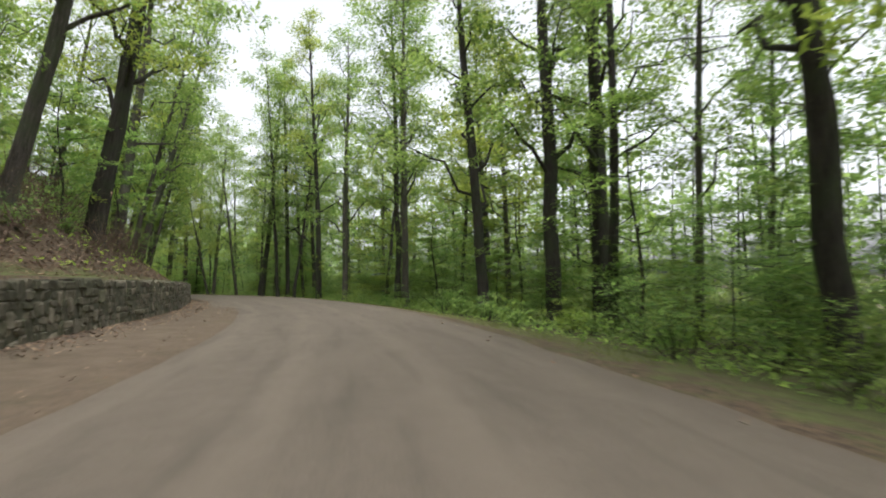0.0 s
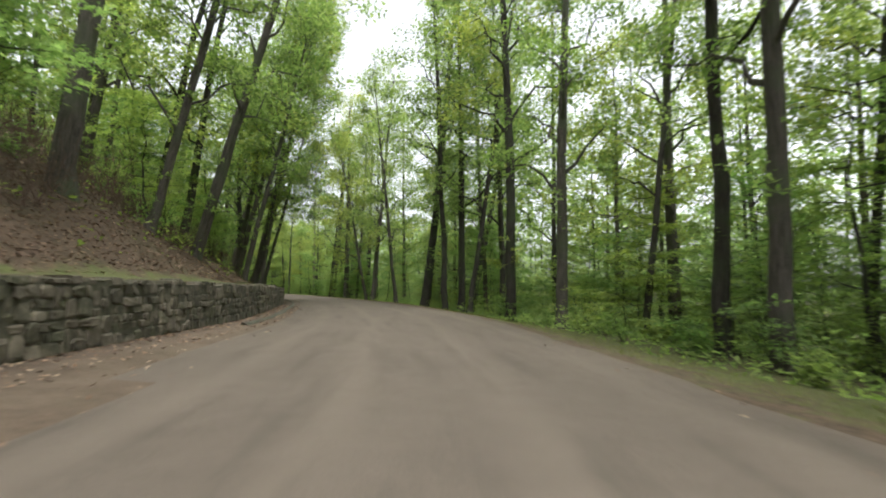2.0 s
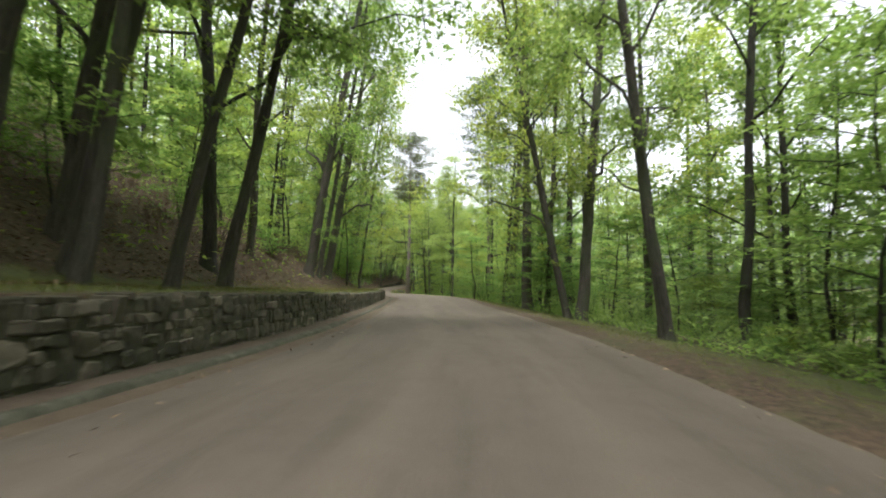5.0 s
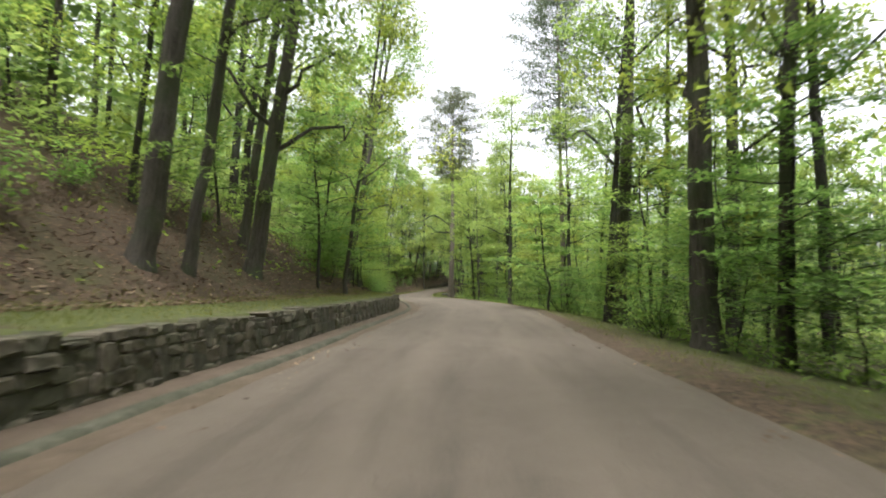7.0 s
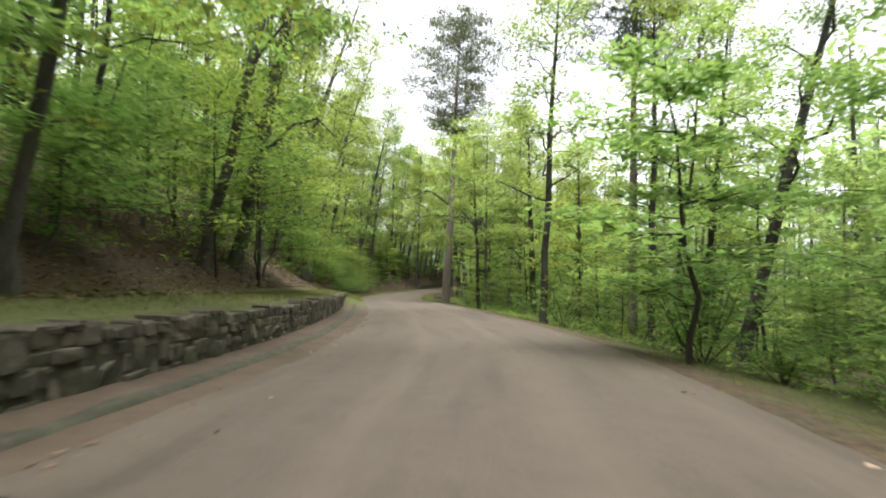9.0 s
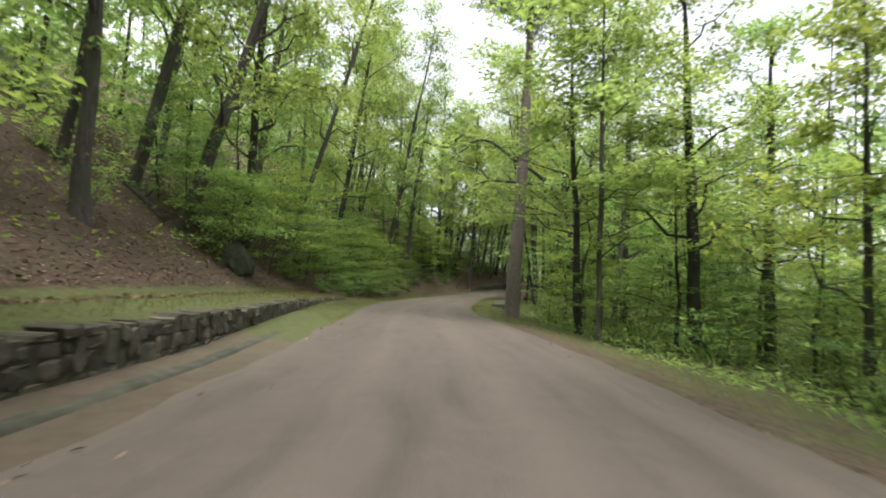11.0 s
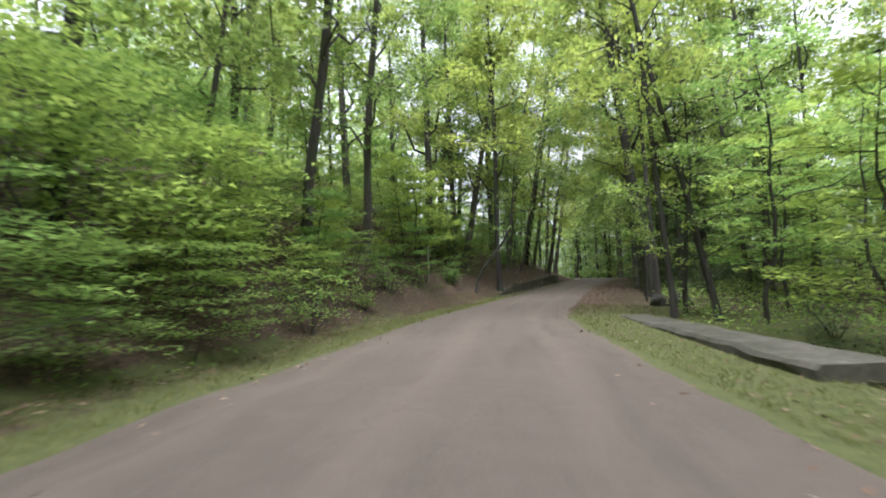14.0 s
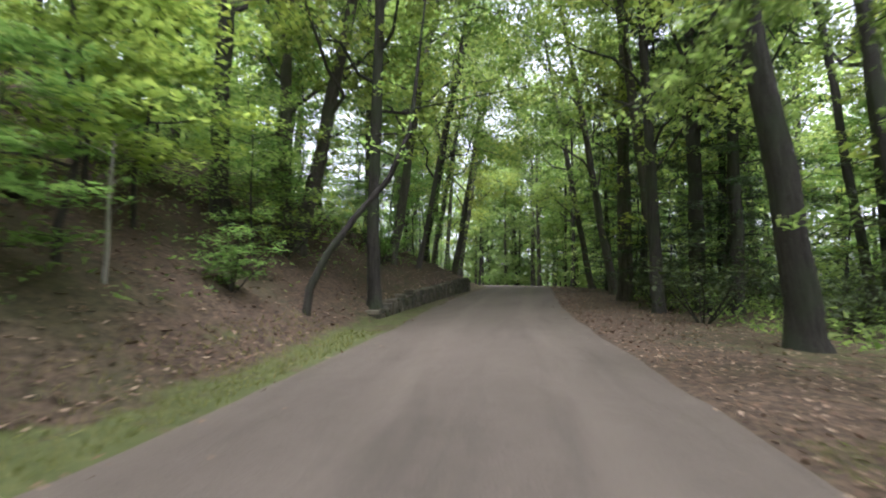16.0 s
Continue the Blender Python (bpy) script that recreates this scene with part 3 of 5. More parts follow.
def make_hemlock(seed, height, dia, label):
    """A dark evergreen with drooping flat sprays down to the ground."""
    rng = np.random.default_rng(seed)
    root = tree_root("hemlock_tree", label, "evergreen tree", "dark evergreens of the grove")
    wood, spots = Soup(), []
    zs = np.linspace(-0.4, height, 12)
    axis = np.column_stack([np.cumsum(rng.normal(size=(12, 2)) * 0.05, axis=0), zs])
    axis[:2, :2] = 0
    wood.tube(axis, dia / 2 * np.linspace(1.35, 0.08, 12), 10, 0.15)
    for i in range(70):
        u = (i + rng.random()) / 70
        z = 1.4 + (height - 1.4) * u
        base = np.array([np.interp(z, zs, axis[:, 0]), np.interp(z, zs, axis[:, 1]), z])
        az, reach = i * 2.4 + rng.random(), (2.9 - 2.4 * u) * (0.55 + 0.6 * rng.random())
        tip = base + np.array([math.cos(az) * reach, math.sin(az) * reach, -0.16 * reach])
        line = bent(rng, base, tip, 4, 0.06)
        line[1:3, 2] += 0.08 * reach
        wood.tube(line, (0.03, 0.02, 0.013, 0.005), 3)
        spots += [line[1], line[2], (line[2] + tip) / 2, tip]
    wood.build("trunk", BARK_DARK, root, True)
    crown = Soup()
    crown.add(*leaf_tris(rng, spots, (0.55, 0.55, 0.09), 44, 0.17, 0.3, 0.35, 0.3))
    crown.build("crown", LEAF_DARK, root)
    return root


def make_pine(seed, height, bole, dia, label):
    rng = np.random.default_rng(seed)
    root = tree_root("pine_tree", label, "pine tree", "tall pines of the wood")
    wood = Soup()
    zs = np.array([-0.6, 0, 0.3, 0.9, 2, 4, 7, 10, 14, 18, height])
    axis = np.column_stack([np.cumsum(rng.normal(size=(len(zs), 2)) * 0.03, axis=0), zs])
    axis[:3, :2] = 0
    wood.tube(axis, dia / 2 * np.interp(zs, (-0.6, 0, 0.4, 1.5, height), (1.5, 1.3, 1.08, 1.0, 0.12)), 14)
    spots = []
    for i in range(90):
        u = (i + rng.random()) / 90
        z = bole + (height - bole) * u
        base = np.array([np.interp(z, zs, axis[:, 0]), np.interp(z, zs, axis[:, 1]), z])
        az = i * 2.4 + rng.random()
        reach = (1.2 + 2.9 * math.sin(math.pi * min(1, u * 0.85 + 0.12))) * (0.6 + 0.6 * rng.random())
        tip = base + np.array([math.cos(az) * reach, math.sin(az) * reach, reach * (0.1 + 0.35 * u)])
        line = bent(rng, base, tip, 4, 0.1)
        wood.tube(line, np.linspace(0.05 - 0.03 * u, 0.01, 4), 4)
        for w in (0.35, 0.58, 0.8, 1.0):
            spots.append(base + (tip - base) * w + rng.normal(size=3) * 0.22)
    for i in range(5):
        z = 6 + i * (bole - 6) / 5 + rng.random()
        az = rng.random() * 6.28
        wood.tube(bent(rng, np.array([0, 0, z]), np.array([math.cos(az) * 1.2, math.sin(az) * 1.2, z + 0.2]), 4, 0.05), (0.04, 0.03, 0.02, 0.01), 4)
    wood.build("trunk", BARK_PINE, root, True)
    crown = Soup()
    crown.add(*leaf_tris(rng, spots, (0.85, 0.85, 0.2), 52, 0.34, 0.7, 0.17, -0.2))
    crown.build("crown", NEEDLE, root)
    return root


def make_brush(seed, height):
    """A tangle of thin leafless stems with a few dead leaves caught in it."""
    rng = np.random.default_rng(seed)
    root = tree_root("brush", "leafless brown brush tangled on the wooded slope", "brush", "brush on the slope")
    wood, spots = Soup(), []
    for i in range(30):
        foot = np.array([*(rng.normal(size=2) * 0.35), -0.1])
        tip = foot + np.array([*(rng.normal(size=2) * 0.55), height * (0.45 + 0.55 * rng.random())])
        line = bent(rng, foot, tip, 5, 0.07)
        wood.tube(line, (0.013, 0.011, 0.009, 0.006, 0.003), 3)
        for k in (2, 3):
            twig = line[k] + rng.normal(size=3) * (0.28, 0.28, 0.16)
            wood.tube((line[k], twig), (0.006, 0.002), 3)
            spots.append(twig)
    wood.build("twig_tangle", TWIG, root)
    dead = Soup()
    dead.add(*leaf_tris(rng, spots, (0.12, 0.12, 0.12), 2, 0.07, 0.8, 0.6))
    dead.build("dead_foliage", DEAD_LEAF, root)
    return root


def make_shrub(seed, height, label, leaf=0.11, mat=None):
    rng = np.random.default_rng(seed)
    root = tree_root("shrub", label, "shrub", "shrubs at the edge of the wood")
    wood, spots = Soup(), []
    for i in range(7):
        az, out = i * 0.9 + rng.random(), height * (0.25 + 0.5 * rng.random())
        tip = np.array([math.cos(az) * out, math.sin(az) * out, height * (0.5 + 0.5 * rng.random())])
        wood.tube(bent(rng, np.array([0, 0, -0.15]), tip, 4, 0.05), (0.022, 0.017, 0.012, 0.005), 4)
        spots += [tip, tip * 0.68, tip * 0.38 + rng.normal(size=3) * 0.12]
    wood.build("stem", BARK_DARK, root, True)
    crown = Soup()
    crown.add(*leaf_tris(rng, spots, (0.4 * height ** 0.5, 0.4 * height ** 0.5, 0.13 * height ** 0.5), 34, leaf, 0.3))
    crown.build("leaves", mat or LEAF_SOFT, root)
    return root


def far_woods(areas, mats):
    """Deep woods on both sides: thin trunks and ragged masses of leaves, too many to tell apart."""
    r = np.random.default_rng(17)
    wood, green = Soup(), []
    for s0, s1, d0, d1, count in areas:
        for _ in range(count):
            s, d = s0 + (s1 - s0) * r.random(), d0 + (d1 - d0) * r.random()
            x, y = (float(v) for v in at_sd(s, d))
            z, h = land(s, d), 15 + 8 * r.random()
            tx, ty = r.normal(size=2) * 0.6
            if r.random() < 0.6:
                wood.tube(((x, y, z - 1), (x + tx * 0.4, y + ty * 0.4, z + h * 0.5), (x + tx, y + ty, z + h)), (0.15, 0.11, 0.03), 5)
            for k in range(24):
                u = r.random() ** 1.5
                a, o = r.random() * 6.283, (0.6 + 3.0 * math.sin(math.pi * (0.12 + 0.8 * u))) * r.random() ** 0.5
                green.append((x + tx * u + o * math.cos(a), y + ty * u + o * math.sin(a), z + 0.6 + h * u))
    n = len(wood.f)
    v, f = leaf_quads(r, green, (1.3, 1.3, 0.7), 13, 1.0, 0.5)
    v = v.reshape(-1, 4, 3)[:, 1:].reshape(-1, 3)
    wood.add(v, np.arange(len(v)).reshape(-1, 3))
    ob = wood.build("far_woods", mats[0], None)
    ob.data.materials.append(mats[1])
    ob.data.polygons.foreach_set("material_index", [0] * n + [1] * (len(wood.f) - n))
    return tagged(ob, "deep woods of thin trunks and pale green spring leaves", "woods", kind="stuff")


rng = np.random.default_rng(11)
H_LABELS = ("tall grey-barked broadleaf tree with fresh green spring leaves", "slender dark-trunked broadleaf tree with bright green leaves",
            "broadleaf tree with ridged bark and a loose green crown", "straight forest broadleaf tree with light green leaves")
TALL = [make_hardwood(20 + i, 17 + 1.2 * i, 3.2 + 0.7 * (i % 4), 0.4, 13, 0.2, 96, (BARK, BARK_DARK, BARK)[i % 3], LEAF, H_LABELS[i % 4]) for i in range(6)]
MID = [make_hardwood(30 + i, 17 + 1.5 * i, 2.8 + 0.6 * i, 0.36, 12, 0.27, 52, (BARK, BARK_DARK)[i % 2], LEAF, H_LABELS[i]) for i in range(4)]
UNDER = [make_understory(60 + i, 5.0 + 1.1 * i, 0.09 + 0.015 * i, 12, "small understory tree with flat tiers of light green leaves", 0.17, 56) for i in range(4)]
SMALL = [make_understory(100 + i, 7.2 + 0.9 * i, 0.11 + 0.012 * i, 17, "young broadleaf tree with spreading tiers of fresh green leaves", 0.175, 60) for i in range(4)]
LAYERS = [make_understory(120 + i, 3.2 + 0.9 * i, 0.05 + 0.01 * i, 20, "low spreading young tree with flat sprays of light green leaves", 0.125, 64, 1.6) for i in range(3)]
SHRUBS = [make_shrub(80 + i, 1.0 + 0.55 * i, "leafy green shrub growing from the forest floor", 0.15) for i in range(4)]
GIRTHS = (0.24, 0.38, 0.58, 0.85)
BARE = [[make_hardwood(70 + 5 * n + i, 24 + i, 5.4 + 1.0 * i, g, 16, 0.2, 66, (BARK, BARK_DARK, BARK_DARK)[i], LEAF, "tall straight tree with a clear dark trunk and a high crown") for i in range(3)] for n, g in enumerate(GIRTHS)]
FULL = [[make_hardwood(140 + 5 * n + i, 20 + 1.5 * i, 3.6 + 0.8 * i, g, 14, 0.21, 66, (BARK, BARK_DARK, BARK)[i], LEAF, H_LABELS[(n + i) % 4]) for i in range(3)] for n, g in enumerate(GIRTHS)]
OAKS = [make_hardwood(50 + i, 19, 5.0 + 1.5 * i, 0.44, 14, 0.2, 84, BARK_DARK, LEAF, "broad oak with long dark limbs reaching over the road", 1.75) for i in range(2)]
PINES = [make_pine(90, 25, 14.5, 0.62, "tall pine with scaly brown bark beside the road"), make_pine(91, 24, 12, 0.45, "tall pine with dark needles and a bare lower trunk")]
HEMLOCKS = [make_hemlock(160 + i, 13 + 3 * i, 0.3 + 0.06 * i, "dark hemlock with drooping sprays of fine evergreen needles") for i in range(2)]
EVERGREENS = [make_shrub(170 + i, 1.5 + 0.5 * i, "dense dark evergreen shrub under the tall trees", 0.13, LEAF_DARK) for i in range(2)]
BRUSH = [make_brush(180 + i, 1.0 + 0.5 * i) for i in range(3)]
PARKED = BRUSH + HEMLOCKS + EVERGREENS + TALL + sum(BARE, []) + sum(FULL, []) + OAKS + MID + SMALL + UNDER + LAYERS + SHRUBS + PINES
TAKEN = []


def stand(kind, x, y, size=1.0, girth=None, lean=(0.0, 0.0), turn=None, sink=0.0):
    """Plants a copy at (x, y): size scales it, girth stretches its width, lean tips it by metres a metre."""
    z = land_xy(x, y) - sink
    g = size if girth is None else girth
    turn = rng.random() * 6.283 if turn is None else turn
    tip = Vector((lean[0], lean[1], 1)).normalized()
    q = Vector((0, 0, 1)).rotation_difference(tip)
    m = Matrix.LocRotScale((x, y, z), q @ Euler((0, 0, turn)).to_quaternion(), (g, g, size))
    TAKEN.append((x, y))
    return copy_thing(kind, m)


def trunk(x, y, dia, lx=0.0, ly=0.0, kind=None):
    """A broadleaf at a place of its own, its trunk dia metres thick."""
    if dia < 0.2:
        k = UNDER[(int(abs(x * 7 + y * 3))) % 4] if kind is None else kind
        return stand(k, x, y, 1.25, 1.25, (lx, ly))
    s, d = to_sd(x, y)
    dia *= 1.08 if dia > 0.25 else 1.0
    n = int(np.argmin([abs(math.log(dia / g)) for g in GIRTHS]))
    k = (BARE if d > 0 and s < 132 else FULL)[n][int(abs(x * 5 + y * 3)) % 3]
    g = min(1.3, max(0.8, dia / GIRTHS[n]))
    low = 0.66 if d > 0 and 114 < s < 150 and dia < 0.6 else 1.0
    return stand(k, x, y, low * (0.92 + 0.06 * n), g, (lx, ly))


# trees told apart along the way, in the order they come
trunk(11.6, 9.1, 0.60, -0.05, 0.01)
trunk(17.3, 14.4, 0.30, 0.05, -0.01)
trunk(15.5, 18.3, 0.31, 0.06, -0.02)
trunk(24.8, 23.8, 0.30, 0.04, -0.01)
trunk(16.3, 26.3, 0.92, 0.01, 0.00)
trunk(14.8, 23.0, 0.45, 0.02, 0.00)
stand(FULL[2][1], 10.5, 28.4, 1.08, 1.05, (-0.06, 0.0))
trunk(-10.1, 39.7, 0.59, 0.13, -0.00)
trunk(13.8, 43.5, 0.30, 0.08, -0.00)
trunk(-10.6, 44.8, 0.32, 0.24, 0.03)
trunk(9.0, 50.4, 0.30, 0.12, 0.01)
trunk(5.4, 51.1, 0.50, 0.02, -0.00)
trunk(11.7, 54.5, 0.56, -0.00, 0.00)
trunk(-11.3, 49.6, 0.45, 0.28, 0.03)
trunk(-17.7, 50.8, 0.45, 0.17, 0.02)
trunk(-15.8, 53.8, 0.40, 0.22, 0.05)
trunk(-14.6, 54.7, 0.40, 0.17, -0.00)
trunk(1.1, 59.8, 0.30, 0.16, 0.04)
trunk(-0.5, 61.5, 0.36, -0.03, -0.01)
trunk(3.5, 64.5, 0.40, -0.01, -0.00)
trunk(0.5, 63.5, 0.45, -0.01, -0.00)
trunk(-2.3, 66.7, 0.55, 0.08, 0.03)
trunk(2.4, 68.0, 0.35, -0.04, -0.01)
trunk(-15.0, 62.8, 0.34, 0.21, 0.07)
trunk(-13.8, 63.9, 0.25, 0.13, 0.03)
trunk(-16.2, 65.0, 0.34, 0.17, 0.04)
trunk(1.1, 75.0, 0.45, 0.18, 0.06)
trunk(-3.1, 81.1, 0.35, 0.06, 0.01)
trunk(-9.3, 83.5, 0.45, 0.09, 0.03)
trunk(-12.6, 91.3, 0.30, 0.04, 0.02)
trunk(-25.6, 85.5, 0.50, 0.20, 0.02)
trunk(-14.2, 92.8, 0.56, 0.00, 0.00)
trunk(-26.0, 87.1, 0.28, 0.20, 0.02)
trunk(-11.3, 97.5, 0.30, 0.01, 0.00)
trunk(-31.6, 89.0, 0.23, 0.07, 0.04)
trunk(-28.3, 91.3, 0.50, 0.20, 0.02)
trunk(-31.9, 94.0, 0.36, 0.12, 0.07)
trunk(-18.9, 103.0, 0.28, 0.07, 0.04)
trunk(-14.0, 105.3, 0.55, 0.03, 0.02)
trunk(-30.3, 98.8, 0.20, 0.11, 0.06)
trunk(-18.8, 104.6, 0.62, 0.07, 0.04)
trunk(-17.3, 109.0, 0.30, 0.03, 0.02)
trunk(-23.0, 107.1, 0.19, 0.02, 0.01)
trunk(-41.3, 101.2, 0.50, 0.11, -0.00)
trunk(-36.1, 106.1, 0.30, 0.17, 0.09)
trunk(-43.4, 103.7, 0.50, 0.10, 0.06)
trunk(-22.4, 118.1, 0.45, 0.21, 0.12)
trunk(-38.3, 109.1, 0.45, 0.13, 0.08)
trunk(-24.0, 122.4, 0.30, 0.05, 0.03)
trunk(-26.0, 121.3, 0.30, 0.02, 0.01)
trunk(-30.1, 119.0, 0.30, 0.01, 0.01)
trunk(-54.2, 120.9, 0.30, 0.08, 0.06)
trunk(-36.5, 135.4, 0.45, -0.05, -0.04)
trunk(-40.6, 134.3, 0.27, -0.06, -0.05)
trunk(-53.4, 125.0, 0.48, 0.22, 0.17)
trunk(-34.8, 140.6, 0.45, -0.00, -0.00)
trunk(-56.0, 124.2, 0.45, 0.17, 0.12)
trunk(-59.3, 134.8, 0.30, 0.21, 0.17)
trunk(-43.2, 146.1, 0.30, 0.05, 0.04)
trunk(-64.6, 135.9, 0.50, 0.11, 0.04)
trunk(-63.7, 142.8, 0.39, 0.11, 0.09)
trunk(-66.7, 147.4, 0.21, 0.17, 0.11)
trunk(-66.5, 151.6, 0.35, 0.27, -0.08)
trunk(-69.4, 151.1, 0.28, 0.00, 0.00)
stand(BARE[0][1], -53.8, 157.0, 0.9, 0.85, (-0.17, -0.04))
stand(BARE[0][2], -55.0, 156.5, 0.9, 0.75, (-0.07, 0.02))
trunk(-38.8, 131.6, 0.21, -0.02, 0.0)
trunk(-74.5, 154.0, 0.30, 0.12, 0.08)
trunk(-80.5, 159.3, 0.40, 0.07, 0.06)
trunk(-80.5, 161.0, 0.35, 0.17, 0.04)
stand(BARE[2][1], -58.1, 165.9, 1.0, 0.9, (-0.12, 0.03))
trunk(-71.2, 166.2, 0.45, 0.00, 0.00)
trunk(-67.4, 167.8, 0.30, 0.01, 0.00)
trunk(-71.1, 168.8, 0.36, 0.00, 0.00)
trunk(-76.7, 168.0, 0.19, -0.02, -0.01)
trunk(-60.6, 172.6, 0.30, 0.01, 0.00)
trunk(-77.2, 169.8, 0.29, -0.00, -0.00)
trunk(-59.4, 174.5, 0.45, -0.01, -0.00)
trunk(-62.1, 178.4, 0.50, 0.02, 0.01)
trunk(-58.1, 180.0, 0.45, 0.03, 0.01)
trunk(-71.4, 178.7, 0.22, 0.20, 0.02)
trunk(-75.8, 190.1, 0.30, 0.20, 0.02)
trunk(-8.6, 21.3, 0.5, 0.26, -0.08)
trunk(-8.6, 29.8, 0.8, 0.2, -0.12)
trunk(13.1, 25.6, 0.74)
trunk(8.1, 37.6, 0.45, 0.0, 0.0)
trunk(8.3, 41.0, 0.42)
trunk(17.0, 45.0, 0.55, -0.03, 0.0)
trunk(3.3, 54.4, 0.5, -0.03, 0.0)

for s_, d_ in ((60, -7.0), (68, -6.8), (74, -6.4)):
    stand(TALL[int(s_) % 6], *(float(v) for v in at_sd(s_, d_)), 1.05, 0.78, (0.2, 0.08))
for s_, d_, lean_ in ((186, -5.6, 0.2), (194, -4.9, 0.18), (202, -5.2, 0.2), (210, -4.6, 0.16), (219, -4.8, 0.15), (191, 5.4, -0.12), (200, 5.0, -0.16), (209, 4.8, -0.15)):
    stand(TALL[int(s_) % 6], *(float(v) for v in at_sd(s_, d_)), 1.05, 1.0, (lean_, lean_ * 0.25))
for s_, lean_ in ((74, -0.12), (84, -0.2)):
    stand(TALL[int(s_) % 6], *(float(v) for v in at_sd(s_, 5.5)), 1.05, 0.85, (lean_ * 0.9, lean_ * 0.44))
stand(TALL[3], *(float(v) for v in at_sd(70, -6.0)), 1.05, 0.6, (0.22, 0.1))
stand(SMALL[1], -52.4, 163.4, 1.0)

# wide oaks whose limbs close the view overhead
for s_, d_, turn_ in ((196, -6.5, 5.0), (203, 6.0, 4.0), (240, 8.0, 0.2), (76, -7.6, 0.2)):
    stand(OAKS[int(s_) % 2], *(float(v) for v in at_sd(s_, d_)), 0.95, 0.95, (0.0, 0.0), turn_)

# the two pines, one beside the bend and one among the broadleaves
stand(PINES[0], -45.2, 137.2, 1.0, 1.08, (0.015, 0.03))
stand(PINES[1], -27.3, 124.3, 1.18, 1.05)


def room(x, y, gap):
    return all((x - a) ** 2 + (y - b) ** 2 > gap * gap for a, b in TAKEN)


def sow(kinds, s0, s1, d0, d1, gap, tries, lo, hi, lean=0.0):
    """Fills a strip beside the road with trees at least gap apart."""
    for _ in range(tries):
        s, d = s0 + (s1 - s0) * rng.random(), d0 + (d1 - d0) * rng.random()
        x, y = (float(v) for v in at_sd(s, d))
        if not room(x, y, gap):
            continue
        size = lo + (hi - lo) * rng.random()
        tx, ty = -lean * (1 if d > 0 else -1) * rng.random(), 0
        stand(kinds[int(rng.random() * len(kinds))], x, y, size, None, (tx, ty + 0.05 * rng.normal()))


# next two sowings stand out of view, added to shade the road's start
sow(MID, -26, 4, 8.5, 18, 5, 90, 0.95, 1.2)
sow(MID, -26, 18, -18, -8, 5, 90, 0.85, 1.15, 0.1)
sow(TALL, 18, 50, -13, -8.5, 6.0, 60, 0.95, 1.15, 0.15)
sow(TALL, 62, 97, 5.5, 9, 5.6, 70, 0.95, 1.2)
sow(TALL, 66, 92, -10, -7.5, 5.0, 50, 0.9, 1.1, 0.2)
sow(TALL, 72, 104, 8, 12, 5.6, 60, 0.95, 1.15)
sow(TALL, 205, 236, -10, -4.6, 4.2, 80, 0.9, 1.1, 0.1)
sow(TALL, 162, 205, -13, -7, 4.2, 120, 0.95, 1.15, 0.2)
sow(TALL, 134, 162, -15, -8.5, 4.8, 70, 0.95, 1.15, 0.15)
sow(TALL, 188, 236, 5.2, 14, 5.0, 110, 0.95, 1.2, 0.05)
sow(TALL, 152, 176, 11, 15, 6, 30, 1.0, 1.15)
sow(MID, -20, 104, 14, 26, 6.4, 600, 0.95, 1.25)
sow(MID, 106, 150, 9, 22, 6.0, 200, 0.5, 0.7)
sow(MID, 150, 178, 13, 24, 7.0, 100, 0.7, 0.95)
sow(MID, 178, 205, 9, 22, 6.4, 120, 0.85, 1.15)
sow(MID, 205, 256, 4.0, 26, 4.2, 300, 0.85, 1.15)
sow(MID, 24, 230, -22, -10, 7.2, 700, 0.85, 1.15, 0.14)
TAKEN.clear()
sow(SMALL, 118, 150, 12, 17, 4.4, 120, 0.85, 1.15)
sow(SMALL, -6, 90, 13, 22, 4.8, 500, 0.75, 1.1)
sow(SMALL, 60, 90, 8.5, 13, 5.0, 60, 0.75, 1.0)
sow(SMALL, 90, 118, 6.4, 10.5, 4.2, 160, 0.8, 1.1)
sow(SMALL, 104, 127, -12, -6.6, 4.6, 160, 0.8, 1.1)
sow(SMALL, 50, 80, -15, -9.5, 4.4, 120, 0.75, 1.0)
sow(SMALL, 30, 90, -14, -8.5, 6.5, 100, 0.8, 1.05)
sow(SMALL, 150, 180, -12, -7.5, 6.5, 60, 0.7, 0.95)
sow(SMALL, 180, 225, -10, -6.0, 4.4, 120, 0.7, 1.0)
sow(SMALL, 204, 235, 5.8, 10, 4.4, 120, 0.85, 1.1)
sow(SMALL, 172, 204, 12, 18, 4.4, 100, 0.85, 1.1)
sow(SMALL, 150, 172, 7.5, 12, 4.0, 60, 0.85, 1.1)
sow(UNDER, 12, 90, 11, 20, 5.2, 400, 0.75, 1.1)
sow(UNDER, 90, 240, 9.5, 20, 4.3, 600, 0.75, 1.25)
sow(UNDER, 28, 140, -20, -10, 6.2, 400, 0.7, 1.15)
sow(UNDER, 142, 230, -18, -9.5, 4.6, 400, 0.6, 1.0)
sow(LAYERS, 182, 202, -9.5, -5.4, 2.6, 60, 0.6, 0.9)
TAKEN.clear()
for s_, d_, z_ in ((189, 7.2, 1.0), (193, 5.6, 0.8), (196, 9.0, 1.05), (201, 6.6, 0.95), (187, 11.5, 1.0), (206, 5.4, 0.9)):
    stand(HEMLOCKS[int(s_) % 2], *(float(v) for v in at_sd(s_, d_)), z_)
sow(EVERGREENS, 184, 212, 5.0, 13, 1.7, 200, 0.7, 1.2)
TAKEN.clear()
